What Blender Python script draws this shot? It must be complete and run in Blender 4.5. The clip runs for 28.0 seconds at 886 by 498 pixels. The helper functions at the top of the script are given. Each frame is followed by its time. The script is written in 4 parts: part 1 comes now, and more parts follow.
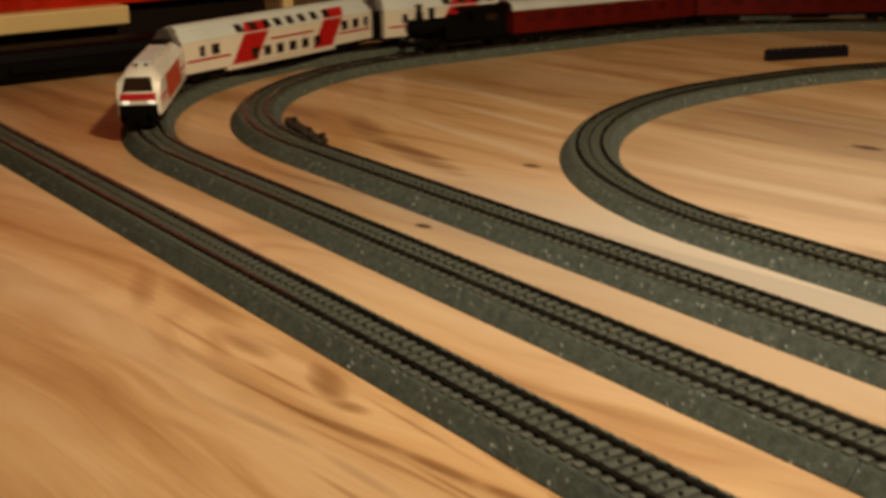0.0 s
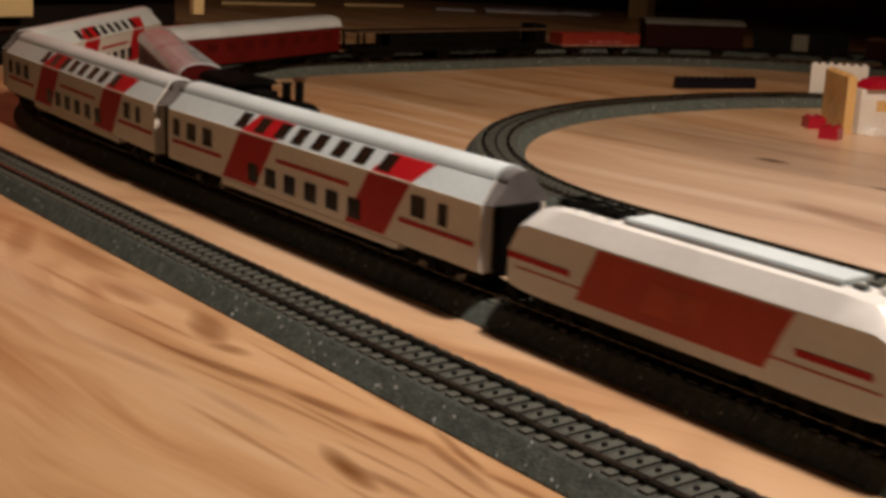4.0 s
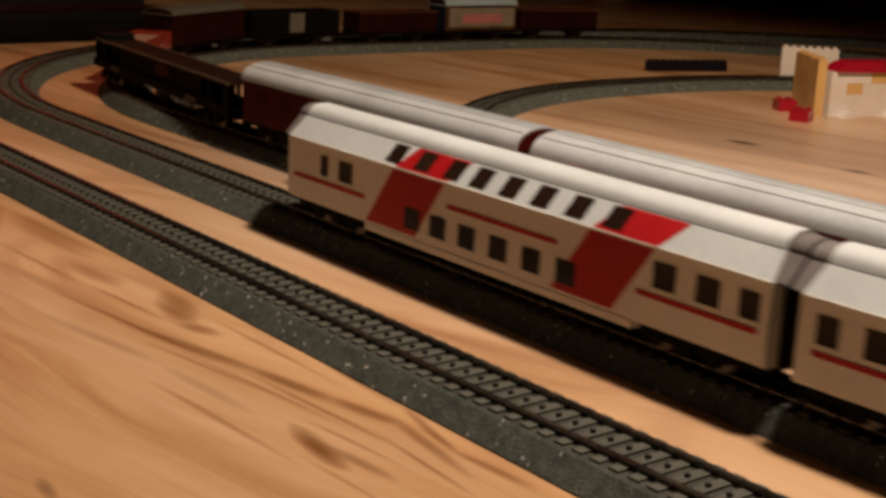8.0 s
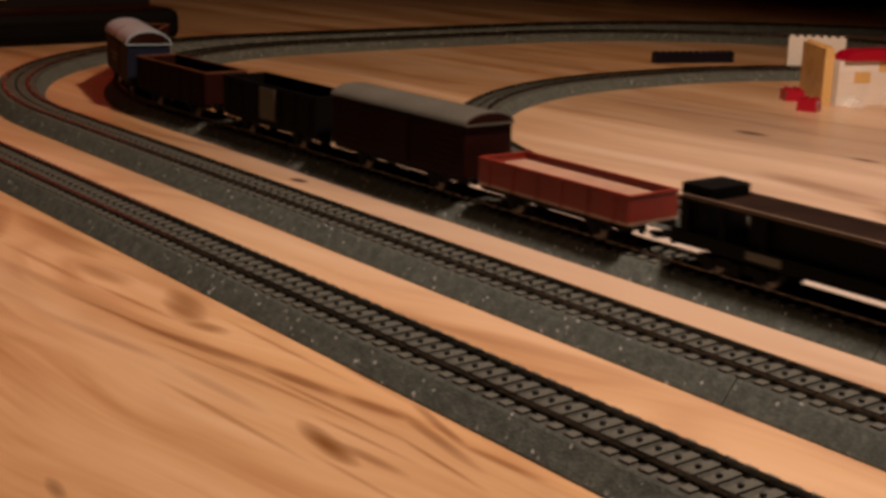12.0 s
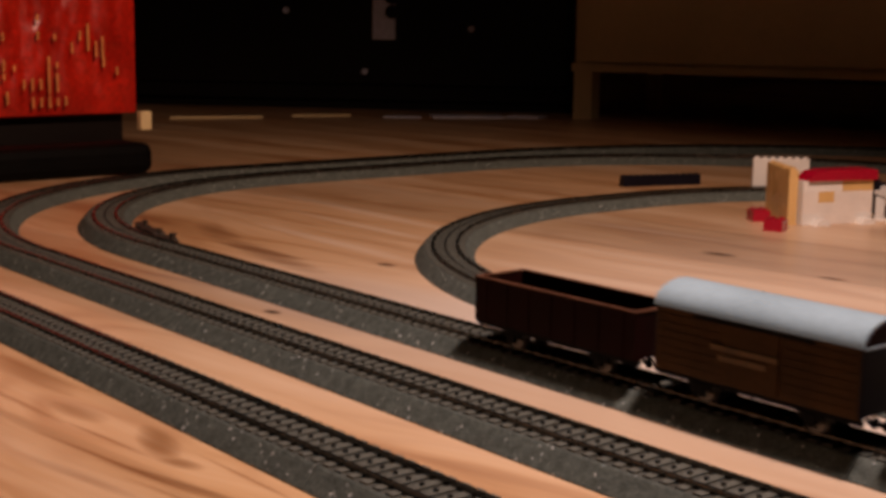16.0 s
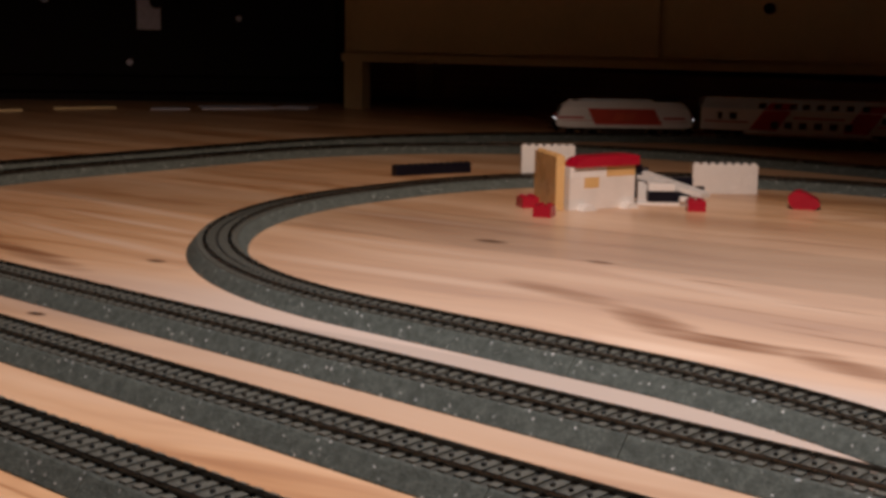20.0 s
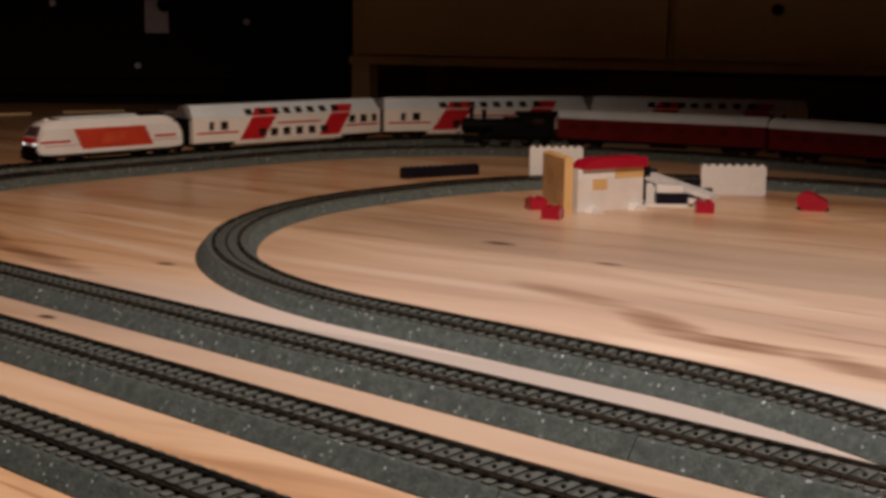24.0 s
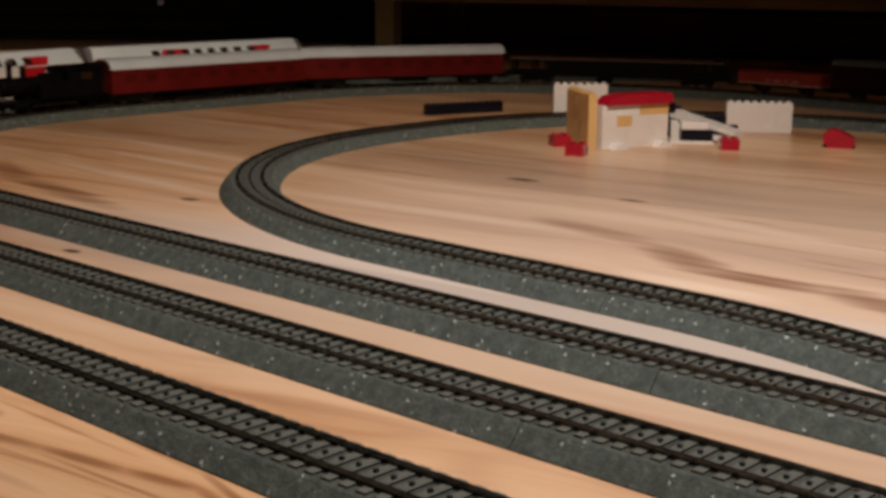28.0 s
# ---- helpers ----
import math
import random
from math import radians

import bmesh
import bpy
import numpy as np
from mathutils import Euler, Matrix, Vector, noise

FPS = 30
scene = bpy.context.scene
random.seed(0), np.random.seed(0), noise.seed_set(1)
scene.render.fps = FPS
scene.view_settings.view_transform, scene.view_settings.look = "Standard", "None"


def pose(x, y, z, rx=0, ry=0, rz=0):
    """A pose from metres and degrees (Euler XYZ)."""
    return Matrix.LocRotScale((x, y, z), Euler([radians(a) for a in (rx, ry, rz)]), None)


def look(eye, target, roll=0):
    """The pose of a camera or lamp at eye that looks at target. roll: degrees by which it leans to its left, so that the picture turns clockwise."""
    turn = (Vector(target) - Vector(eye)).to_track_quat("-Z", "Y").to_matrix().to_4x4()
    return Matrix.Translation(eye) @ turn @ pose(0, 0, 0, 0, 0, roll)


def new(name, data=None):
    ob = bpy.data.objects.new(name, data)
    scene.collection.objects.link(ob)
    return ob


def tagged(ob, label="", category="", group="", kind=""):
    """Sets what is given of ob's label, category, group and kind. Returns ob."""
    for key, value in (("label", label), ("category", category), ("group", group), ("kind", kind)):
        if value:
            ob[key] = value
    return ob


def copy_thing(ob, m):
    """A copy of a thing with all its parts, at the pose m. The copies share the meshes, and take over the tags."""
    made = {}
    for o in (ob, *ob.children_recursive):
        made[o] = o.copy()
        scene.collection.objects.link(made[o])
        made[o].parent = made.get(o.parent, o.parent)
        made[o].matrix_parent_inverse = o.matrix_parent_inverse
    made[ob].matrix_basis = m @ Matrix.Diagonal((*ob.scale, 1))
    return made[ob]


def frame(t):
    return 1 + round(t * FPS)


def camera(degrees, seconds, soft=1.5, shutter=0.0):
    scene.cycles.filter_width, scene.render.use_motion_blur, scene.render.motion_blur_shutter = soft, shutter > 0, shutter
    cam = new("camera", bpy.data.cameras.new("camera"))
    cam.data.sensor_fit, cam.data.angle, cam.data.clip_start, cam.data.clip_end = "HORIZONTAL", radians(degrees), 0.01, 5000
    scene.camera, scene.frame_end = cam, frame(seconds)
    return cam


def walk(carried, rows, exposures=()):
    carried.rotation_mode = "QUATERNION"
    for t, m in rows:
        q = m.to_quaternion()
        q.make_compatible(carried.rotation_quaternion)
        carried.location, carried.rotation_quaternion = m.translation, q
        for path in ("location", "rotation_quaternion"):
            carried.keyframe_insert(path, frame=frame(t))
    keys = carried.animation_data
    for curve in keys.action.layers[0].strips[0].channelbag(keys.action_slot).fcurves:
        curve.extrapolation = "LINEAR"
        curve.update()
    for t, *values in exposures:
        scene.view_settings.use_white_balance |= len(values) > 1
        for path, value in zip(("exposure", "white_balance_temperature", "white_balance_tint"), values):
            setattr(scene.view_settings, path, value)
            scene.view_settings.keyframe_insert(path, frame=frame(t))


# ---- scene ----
# ---- camera ----
cam = camera(35.92, 28.0, soft=3.6, shutter=0.5)

# seconds, eye x, y, z, heading, pitch, roll (degrees)
PATH = [
    (0.0, 0.0551, -0.2930, 0.2172, 146.64, -16.27, -0.99),
    (0.5, 0.0522, -0.2819, 0.1720, 145.32, -14.05, -0.20),
    (1.0, 0.0522, -0.2847, 0.1730, 144.02, -13.61, 2.50),
    (1.5, 0.0530, -0.2847, 0.1702, 143.80, -14.32, 3.46),
    (2.0, 0.0531, -0.2843, 0.1697, 144.25, -13.37, 3.16),
    (2.5, 0.0513, -0.2837, 0.1694, 144.07, -13.10, 2.84),
    (4.5, 0.0509, -0.2824, 0.1664, 142.33, -13.99, 2.67),
    (5.0, 0.0511, -0.2821, 0.1661, 142.21, -14.04, 2.73),
    (5.5, 0.0511, -0.2820, 0.1661, 142.09, -14.14, 2.89),
    (6.0, 0.0514, -0.2821, 0.1655, 142.01, -14.19, 2.85),
    (6.5, 0.0518, -0.2820, 0.1657, 141.92, -14.17, 2.87),
    (7.0, 0.0510, -0.2821, 0.1656, 141.82, -14.39, 2.94),
    (7.5, 0.0493, -0.2812, 0.1647, 141.55, -14.39, 3.00),
    (8.0, 0.0496, -0.2811, 0.1645, 141.41, -14.37, 2.93),
    (8.5, 0.0492, -0.2811, 0.1646, 141.41, -14.40, 2.65),
    (9.0, 0.0496, -0.2808, 0.1646, 141.55, -14.38, 2.64),
    (9.5, 0.0495, -0.2808, 0.1643, 141.56, -14.37, 2.66),
    (10.0, 0.0504, -0.2805, 0.1643, 141.65, -14.42, 2.57),
    (10.5, 0.0499, -0.2799, 0.1641, 141.62, -14.39, 2.62),
    (11.0, 0.0485, -0.2796, 0.1639, 141.51, -14.44, 2.74),
    (11.5, 0.0490, -0.2793, 0.1634, 141.52, -14.42, 2.17),
    (12.0, 0.0493, -0.2795, 0.1634, 141.83, -14.53, 1.95),
    (12.5, 0.0508, -0.2790, 0.1636, 142.10, -14.58, 1.54),
    (14.5, 0.0505, -0.2787, 0.1641, 142.12, -14.57, 1.24),
    (15.0, 0.0505, -0.2786, 0.1644, 141.95, -14.46, 1.11),
    (15.5, 0.0519, -0.2791, 0.1649, 141.85, -11.99, 0.52),
    (16.0, 0.0536, -0.2813, 0.1667, 140.89, -9.31, 0.83),
    (16.5, 0.0537, -0.2806, 0.1666, 138.10, -8.73, 0.83),
    (17.0, 0.0538, -0.2795, 0.1656, 134.85, -9.37, 1.42),
    (17.5, 0.0529, -0.2781, 0.1662, 131.95, -10.01, 1.83),
    (18.0, 0.0527, -0.2778, 0.1662, 130.60, -10.19, 1.71),
    (18.5, 0.0520, -0.2776, 0.1665, 130.19, -10.26, 1.73),
    (19.0, 0.0521, -0.2776, 0.1665, 130.58, -10.09, 1.36),
    (19.5, 0.0519, -0.2781, 0.1671, 131.30, -9.63, 0.71),
    (20.0, 0.0510, -0.2776, 0.1669, 131.36, -9.59, 0.87),
    (20.5, 0.0513, -0.2778, 0.1671, 131.48, -9.60, 0.89),
    (21.0, 0.0516, -0.2782, 0.1673, 131.40, -9.63, 0.88),
    (21.5, 0.0520, -0.2781, 0.1670, 131.43, -9.64, 0.87),
    (23.5, 0.0510, -0.2785, 0.1659, 131.51, -9.55, 0.83),
    (24.0, 0.0511, -0.2791, 0.1671, 131.68, -9.50, 0.68),
    (24.5, 0.0511, -0.2791, 0.1674, 131.68, -9.52, 0.69),
    (25.0, 0.0514, -0.2790, 0.1673, 131.70, -9.53, 0.63),
    (25.5, 0.0511, -0.2794, 0.1669, 131.62, -9.60, 0.71),
    (26.0, 0.0513, -0.2791, 0.1659, 131.72, -9.96, 0.48),
    (26.5, 0.0505, -0.2787, 0.1653, 131.99, -10.48, 0.57),
    (27.0, 0.0509, -0.2791, 0.1651, 132.14, -11.13, 0.55),
    (27.5, 0.0512, -0.2789, 0.1650, 132.55, -11.86, 0.56),
    (28.0, 0.0514, -0.2789, 0.1649, 132.66, -12.06, 0.62),
]


def aim(x, y, z, heading, pitch, roll):
    """A camera pose from a heading (from +x towards +y), a pitch above the horizon and a roll."""
    return pose(x, y, z) @ pose(0, 0, 0, 0, 0, heading - 90) @ pose(0, 0, 0, 90 + pitch) @ pose(0, 0, 0, 0, 0, roll)


# seconds, stops, kelvin, tint
EXPOSURES = [(0.0, 0.0, 7200, -6), (1.0, -0.03, 6700, -3), (2.0, 0.0, 5900, 4), (5.0, -0.12, 6200, 8), (8.0, -0.14, 6800, 11), (9.0, -0.12, 7100, 35),
             (10.5, -0.12, 7400, 42), (12.0, -0.12, 7000, 21), (15.0, -0.12, 6700, 18), (16.0, -0.10, 6500, 28), (18.0, -0.12, 6200, 17), (19.0, -0.08, 5700, 14),
             (20.0, -0.07, 5650, 16), (28.0, -0.09, 5550, 7)]
walk(cam, [(r[0], aim(*r[1:])) for r in PATH], EXPOSURES)

# ---- world and light ----
world = bpy.data.worlds.new("room_dark")
scene.world = world
world.use_nodes = True
world.node_tree.nodes["Background"].inputs[0].default_value = (1.0, 0.72, 0.45, 1)
world.node_tree.nodes["Background"].inputs[1].default_value = 0.0042


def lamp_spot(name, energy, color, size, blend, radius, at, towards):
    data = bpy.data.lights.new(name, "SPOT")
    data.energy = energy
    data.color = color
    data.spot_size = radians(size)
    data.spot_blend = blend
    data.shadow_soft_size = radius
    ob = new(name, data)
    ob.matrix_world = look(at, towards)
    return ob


# one unseen low lamp as two spots: cool core, added warm one beyond it
lamp_spot("lamp_cool_spot", 9.8, (0.52, 0.82, 1.0), 112, 1.0, 0.03, (-0.21, 0.24, 0.80), (-0.18, 0.25, 0.0))
lamp_spot("lamp_warm_spot", 38.0, (1.0, 0.69, 0.46), 123, 0.52, 0.04, (-0.215, 0.24, 0.79), (-0.58, 0.09, 0.0))

# ---- sizes of the railway ----
RAIL = 0.0112          # rail head above the floor
GAUGE = 0.0165
BED = 0.0218           # half the width of the roadbed
Y1, Y2, Y3 = 0.0, 0.0845, 0.169


# ---- materials ----
def mat(name, color, rough=0.5, metal=0.0, var=0.25, scale=60.0, fine=0.1, bump=0.0, coat=0.0, tint=None, spec=0.5):
    """A painted or moulded surface with two scales of tone variation, fine relief and uneven gloss."""
    m = bpy.data.materials.new(name)
    m.use_nodes = True
    nt = m.node_tree
    b = nt.nodes["Principled BSDF"]
    co = nt.nodes.new("ShaderNodeTexCoord")
    n1 = nt.nodes.new("ShaderNodeTexNoise")
    n1.inputs["Scale"].default_value = scale
    n1.inputs["Detail"].default_value = 6
    n2 = nt.nodes.new("ShaderNodeTexNoise")
    n2.inputs["Scale"].default_value = scale * 14
    n2.inputs["Detail"].default_value = 3
    for n in (n1, n2):
        nt.links.new(co.outputs["Object"], n.inputs["Vector"])
    r1 = nt.nodes.new("ShaderNodeMapRange")
    r1.inputs[1].default_value, r1.inputs[2].default_value = 0.3, 0.7
    r1.inputs[3].default_value, r1.inputs[4].default_value = 1 - var, 1 + var * 0.4
    nt.links.new(n1.outputs[0], r1.inputs[0])
    r2 = nt.nodes.new("ShaderNodeMapRange")
    r2.inputs[1].default_value, r2.inputs[2].default_value = 0.3, 0.7
    r2.inputs[3].default_value, r2.inputs[4].default_value = 1 - fine, 1 + fine
    nt.links.new(n2.outputs[0], r2.inputs[0])
    mul = nt.nodes.new("ShaderNodeMath")
    mul.operation = "MULTIPLY"
    nt.links.new(r1.outputs[0], mul.inputs[0])
    nt.links.new(r2.outputs[0], mul.inputs[1])
    sc = nt.nodes.new("ShaderNodeVectorMath")
    sc.operation = "SCALE"
    if tint:
        mx = nt.nodes.new("ShaderNodeMix")
        mx.data_type = "RGBA"
        mx.inputs["A"].default_value = (*color, 1)
        mx.inputs["B"].default_value = (*tint, 1)
        nt.links.new(n1.outputs[0], mx.inputs["Factor"])
        nt.links.new(mx.outputs["Result"], sc.inputs[0])
    else:
        sc.inputs[0].default_value = color
    nt.links.new(mul.outputs[0], sc.inputs["Scale"])
    nt.links.new(sc.outputs[0], b.inputs["Base Color"])
    rr = nt.nodes.new("ShaderNodeMapRange")
    rr.inputs[3].default_value, rr.inputs[4].default_value = max(0.03, rough - 0.1), min(1, rough + 0.12)
    nt.links.new(n1.outputs[0], rr.inputs[0])
    nt.links.new(rr.outputs[0], b.inputs["Roughness"])
    b.inputs["Metallic"].default_value = metal
    b.inputs["Coat Weight"].default_value = coat
    b.inputs["Specular IOR Level"].default_value = spec
    if bump:
        bp = nt.nodes.new("ShaderNodeBump")
        bp.inputs["Strength"].default_value = bump
        bp.inputs["Distance"].default_value = 0.0006
        nt.links.new(n2.outputs[0], bp.inputs["Height"])
        nt.links.new(bp.outputs[0], b.inputs["Normal"])
    return m


def math_node(nt, op, a, b=None, clamp=False):
    n = nt.nodes.new("ShaderNodeMath")
    n.operation = op
    n.use_clamp = clamp
    for i, v in enumerate((a, b)):
        if v is None:
            continue
        if isinstance(v, (int, float)):
            n.inputs[i].default_value = v
        else:
            nt.links.new(v, n.inputs[i])
    return n.outputs[0]


def ramp(nt, fac, stops):
    n = nt.nodes.new("ShaderNodeValToRGB")
    el = n.color_ramp.elements
    while len(el) < len(stops):
        el.new(0.5)
    for e, (p, c) in zip(el, stops):
        e.position = p
        e.color = (*c, 1)
    nt.links.new(fac, n.inputs[0])
    return n.outputs[0]


def mix_color(nt, fac, a, b, mode="MIX"):
    n = nt.nodes.new("ShaderNodeMix")
    n.data_type = "RGBA"
    n.blend_type = mode
    if isinstance(fac, (int, float)):
        n.inputs["Factor"].default_value = fac
    else:
        nt.links.new(fac, n.inputs["Factor"])
    for key, v in (("A", a), ("B", b)):
        if isinstance(v, tuple):
            n.inputs[key].default_value = (*v, 1)
        else:
            nt.links.new(v, n.inputs[key])
    return n.outputs["Result"]


# marks of the floor: x, y, half length, half width, strength, lean
KNOTS = [(-0.600, 0.517, 0.018, 0.0075, 1.0, 0.1), (-0.705, 0.284, 0.010, 0.006, 1.0, 0.1), (-0.615, 0.1345, 0.0085, 0.0045, 1.2, 0.1),
         (-0.489, 0.502, 0.013, 0.005, 0.9, 0.1), (-0.709, 0.075, 0.012, 0.004, 0.7, 0.1), (-0.520, 0.300, 0.014, 0.004, 0.5, 0.1),
         (-0.291, -0.146, 0.010, 0.0028, 0.5, -0.14)]
# brown smears and pale-edged stains
SMEARS = [(-0.785, 0.238, 0.090, 0.016, 0.75, -0.12), (-0.900, 0.262, 0.060, 0.016, 0.5, -0.3), (-1.02, 0.10, 0.05, 0.02, 0.5, 0.1),
          (-0.355, 0.364, 0.052, 0.021, 0.65, -0.45), (-0.300, 0.350, 0.062, 0.015, 0.85, 0.05), (-0.235, 0.348, 0.055, 0.018, 0.75, -0.2),
          (-0.440, 0.395, 0.070, 0.016, 0.45, -0.2), (-0.395, 0.300, 0.050, 0.012, 0.35, -0.1)]
STREAKS = [(-0.330, 0.430, 0.090, 0.003, 0.45, 0.05), (-0.240, 0.400, 0.070, 0.003, 0.5, 0.02), (-0.150, 0.430, 0.080, 0.003, 0.4, 0.08),
           (-0.290, 0.413, 0.030, 0.002, 0.6, 0.0), (-0.395, 0.492, 0.030, 0.0025, 0.6, 0.05), (-0.300, 0.470, 0.040, 0.002, 0.5, 0.1)]
# pale streaks along the grain
PALE_STREAKS = [(-0.930, 0.430, 0.160, 0.010, 0.55, -0.05), (-0.877, 0.379, 0.114, 0.008, 0.65, 0.0), (-0.800, 0.310, 0.130, 0.010, 0.6, -0.03),
            (-0.540, 0.371, 0.150, 0.013, 0.65, 0.13), (-0.385, 0.474, 0.110, 0.012, 0.5, -0.10), (-0.315, 0.315, 0.060, 0.010, 0.8, 0.02),
            (-0.650, 0.450, 0.140, 0.009, 0.45, 0.10), (-0.720, 0.560, 0.120, 0.010, 0.45, 0.12)]
# year lines and hooks of the board before the front track
VEINS = [(-0.382, -0.055, 0.046, 0.0038, 0.60, 0.24), (-0.328, -0.043, 0.026, 0.0034, 0.75, 0.17), (-0.294, -0.036, 0.020, 0.0034, 0.75, 0.20),
         (-0.262, -0.035, 0.030, 0.0030, 0.65, -0.14), (-0.405, -0.078, 0.046, 0.0040, 0.40, 0.17), (-0.340, -0.070, 0.036, 0.0034, 0.40, 0.07),
         (-0.262, -0.061, 0.020, 0.0030, 0.60, 0.10), (-0.316, -0.022, 0.034, 0.0026, 0.50, -0.05), (-0.272, -0.027, 0.024, 0.0024, 0.70, -0.22),
         (-0.238, -0.030, 0.020, 0.0022, 0.60, 0.10), (-0.480, -0.068, 0.060, 0.0038, 0.25, 0.10)]
FINE_VEINS = [(-0.420, -0.062, 0.060, 0.0018, 0.7, 0.14), (-0.300, -0.047, 0.050, 0.0016, 0.7, 0.08), (-0.360, -0.060, 0.045, 0.0016, 0.6, 0.16),
              (-0.250, -0.045, 0.030, 0.0014, 0.7, -0.06), (-0.330, -0.054, 0.050, 0.0016, 0.6, 0.12), (-0.310, -0.080, 0.050, 0.0018, 0.5, 0.06),
              (-0.275, -0.054, 0.030, 0.0014, 0.6, 0.10), (-0.440, -0.050, 0.040, 0.0018, 0.6, 0.10), (-0.360, -0.030, 0.050, 0.0014, 0.6, 0.02),
              (-0.520, -0.058, 0.050, 0.0022, 0.5, 0.06), (-0.245, -0.072, 0.030, 0.0014, 0.5, 0.05)]
HOOKS = [(-0.279, -0.065, 0.022, 0.0050, 1.0, -0.12), (-0.277, -0.066, 0.012, 0.0030, 1.0, -0.12), (-0.426, -0.037, 0.026, 0.0085, 0.75, -0.26), (-0.399, -0.042, 0.014, 0.0055, 0.75, 0.22), (-0.487, -0.043, 0.024, 0.0080, 0.55, 0.10),
         (-0.560, -0.034, 0.050, 0.0110, 0.55, -0.02), (-0.600, -0.050, 0.040, 0.0090, 0.45, -0.4)]


def floor_material():
    m = bpy.data.materials.new("lacquered_pine")
    m.use_nodes = True
    nt = m.node_tree
    b = nt.nodes["Principled BSDF"]
    co = nt.nodes.new("ShaderNodeTexCoord")
    rot = nt.nodes.new("ShaderNodeMapping")
    rot.inputs["Rotation"].default_value = (0, 0, radians(-7.5))
    nt.links.new(co.outputs["Object"], rot.inputs["Vector"])
    # slow wander of the grain lines
    wav = nt.nodes.new("ShaderNodeTexNoise")
    wav.inputs["Scale"].default_value = 3.2
    wav.inputs["Detail"].default_value = 2
    st0 = nt.nodes.new("ShaderNodeMapping")
    st0.inputs["Scale"].default_value = (1.0, 2.2, 1)
    nt.links.new(rot.outputs[0], st0.inputs["Vector"])
    nt.links.new(st0.outputs[0], wav.inputs["Vector"])
    wob = nt.nodes.new("ShaderNodeVectorMath")
    wob.operation = "SCALE"
    wob.inputs["Scale"].default_value = 0.09
    nt.links.new(wav.outputs["Color"], wob.inputs[0])
    add = nt.nodes.new("ShaderNodeVectorMath")
    nt.links.new(rot.outputs[0], add.inputs[0])
    nt.links.new(wob.outputs[0], add.inputs[1])
    grains = []
    for sx, sy, det in ((1.5, 17.0, 5), (4.0, 95.0, 4), (14.0, 480.0, 3)):
        mp = nt.nodes.new("ShaderNodeMapping")
        mp.inputs["Scale"].default_value = (sx, sy, 1)
        nt.links.new(add.outputs[0], mp.inputs["Vector"])
        n = nt.nodes.new("ShaderNodeTexNoise")
        n.inputs["Scale"].default_value = 1.0
        n.inputs["Detail"].default_value = det
        n.inputs["Roughness"].default_value = 0.6
        nt.links.new(mp.outputs[0], n.inputs["Vector"])
        grains.append(n.outputs[0])
    g = math_node(nt, "ADD", math_node(nt, "MULTIPLY", grains[0], 0.70), math_node(nt, "MULTIPLY", grains[1], 0.21))
    g = math_node(nt, "ADD", g, math_node(nt, "MULTIPLY", grains[2], 0.09))
    col = ramp(nt, g, [(0.32, (0.27, 0.115, 0.042)), (0.42, (0.45, 0.245, 0.110)), (0.50, (0.57, 0.350, 0.182)), (0.64, (0.68, 0.470, 0.295))])
    # flowing year lines that gather in patches
    lowm = nt.nodes.new("ShaderNodeMapping")
    lowm.inputs["Scale"].default_value = (2.2, 9.0, 1)
    nt.links.new(add.outputs[0], lowm.inputs["Vector"])
    low = nt.nodes.new("ShaderNodeTexNoise")
    low.inputs["Scale"].default_value = 1.0
    low.inputs["Detail"].default_value = 2.5
    nt.links.new(lowm.outputs[0], low.inputs["Vector"])
    wave = math_node(nt, "SINE", math_node(nt, "ADD", math_node(nt, "MULTIPLY", low.outputs[0], 95.0), math_node(nt, "MULTIPLY", grains[1], 5.0)))
    wave = math_node(nt, "POWER", math_node(nt, "MULTIPLY", math_node(nt, "ADD", wave, 1.0), 0.5), 2.0)
    patch = nt.nodes.new("ShaderNodeTexNoise")
    patch.inputs["Scale"].default_value = 5.0
    patch.inputs["Detail"].default_value = 1
    nt.links.new(st0.outputs[0], patch.inputs["Vector"])
    pm = nt.nodes.new("ShaderNodeMapRange")
    pm.inputs[1].default_value, pm.inputs[2].default_value = 0.45, 0.70
    pm.inputs[3].default_value, pm.inputs[4].default_value = 0.06, 0.42
    nt.links.new(patch.outputs[0], pm.inputs[0])
    col = mix_color(nt, math_node(nt, "MULTIPLY", wave, pm.outputs[0]), col, (0.30, 0.125, 0.045))
    # broad tone of single boards
    sep = nt.nodes.new("ShaderNodeSeparateXYZ")
    nt.links.new(rot.outputs[0], sep.inputs[0])
    board = math_node(nt, "FLOOR", math_node(nt, "DIVIDE", sep.outputs[1], 0.139))
    wn = nt.nodes.new("ShaderNodeTexWhiteNoise")
    wn.noise_dimensions = "1D"
    nt.links.new(board, wn.inputs["W"])
    tone = nt.nodes.new("ShaderNodeMapRange")
    tone.inputs[3].default_value, tone.inputs[4].default_value = 0.84, 1.12
    nt.links.new(wn.outputs[0], tone.inputs[0])
    # lamp glare painted as a paler tone into the boards under the inner tracks
    glare_v = math_node(nt, "ADD", sep.outputs[1], math_node(nt, "MULTIPLY", math_node(nt, "SUBTRACT", grains[0], 0.5), 0.10))
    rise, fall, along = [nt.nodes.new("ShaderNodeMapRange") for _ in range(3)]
    for n, lo, hi, src in ((rise, 0.0, 0.24, glare_v), (fall, 0.95, 0.55, glare_v), (along, -0.85, -0.38, sep.outputs[0])):
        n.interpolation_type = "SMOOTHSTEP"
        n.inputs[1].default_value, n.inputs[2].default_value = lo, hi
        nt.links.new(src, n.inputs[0])
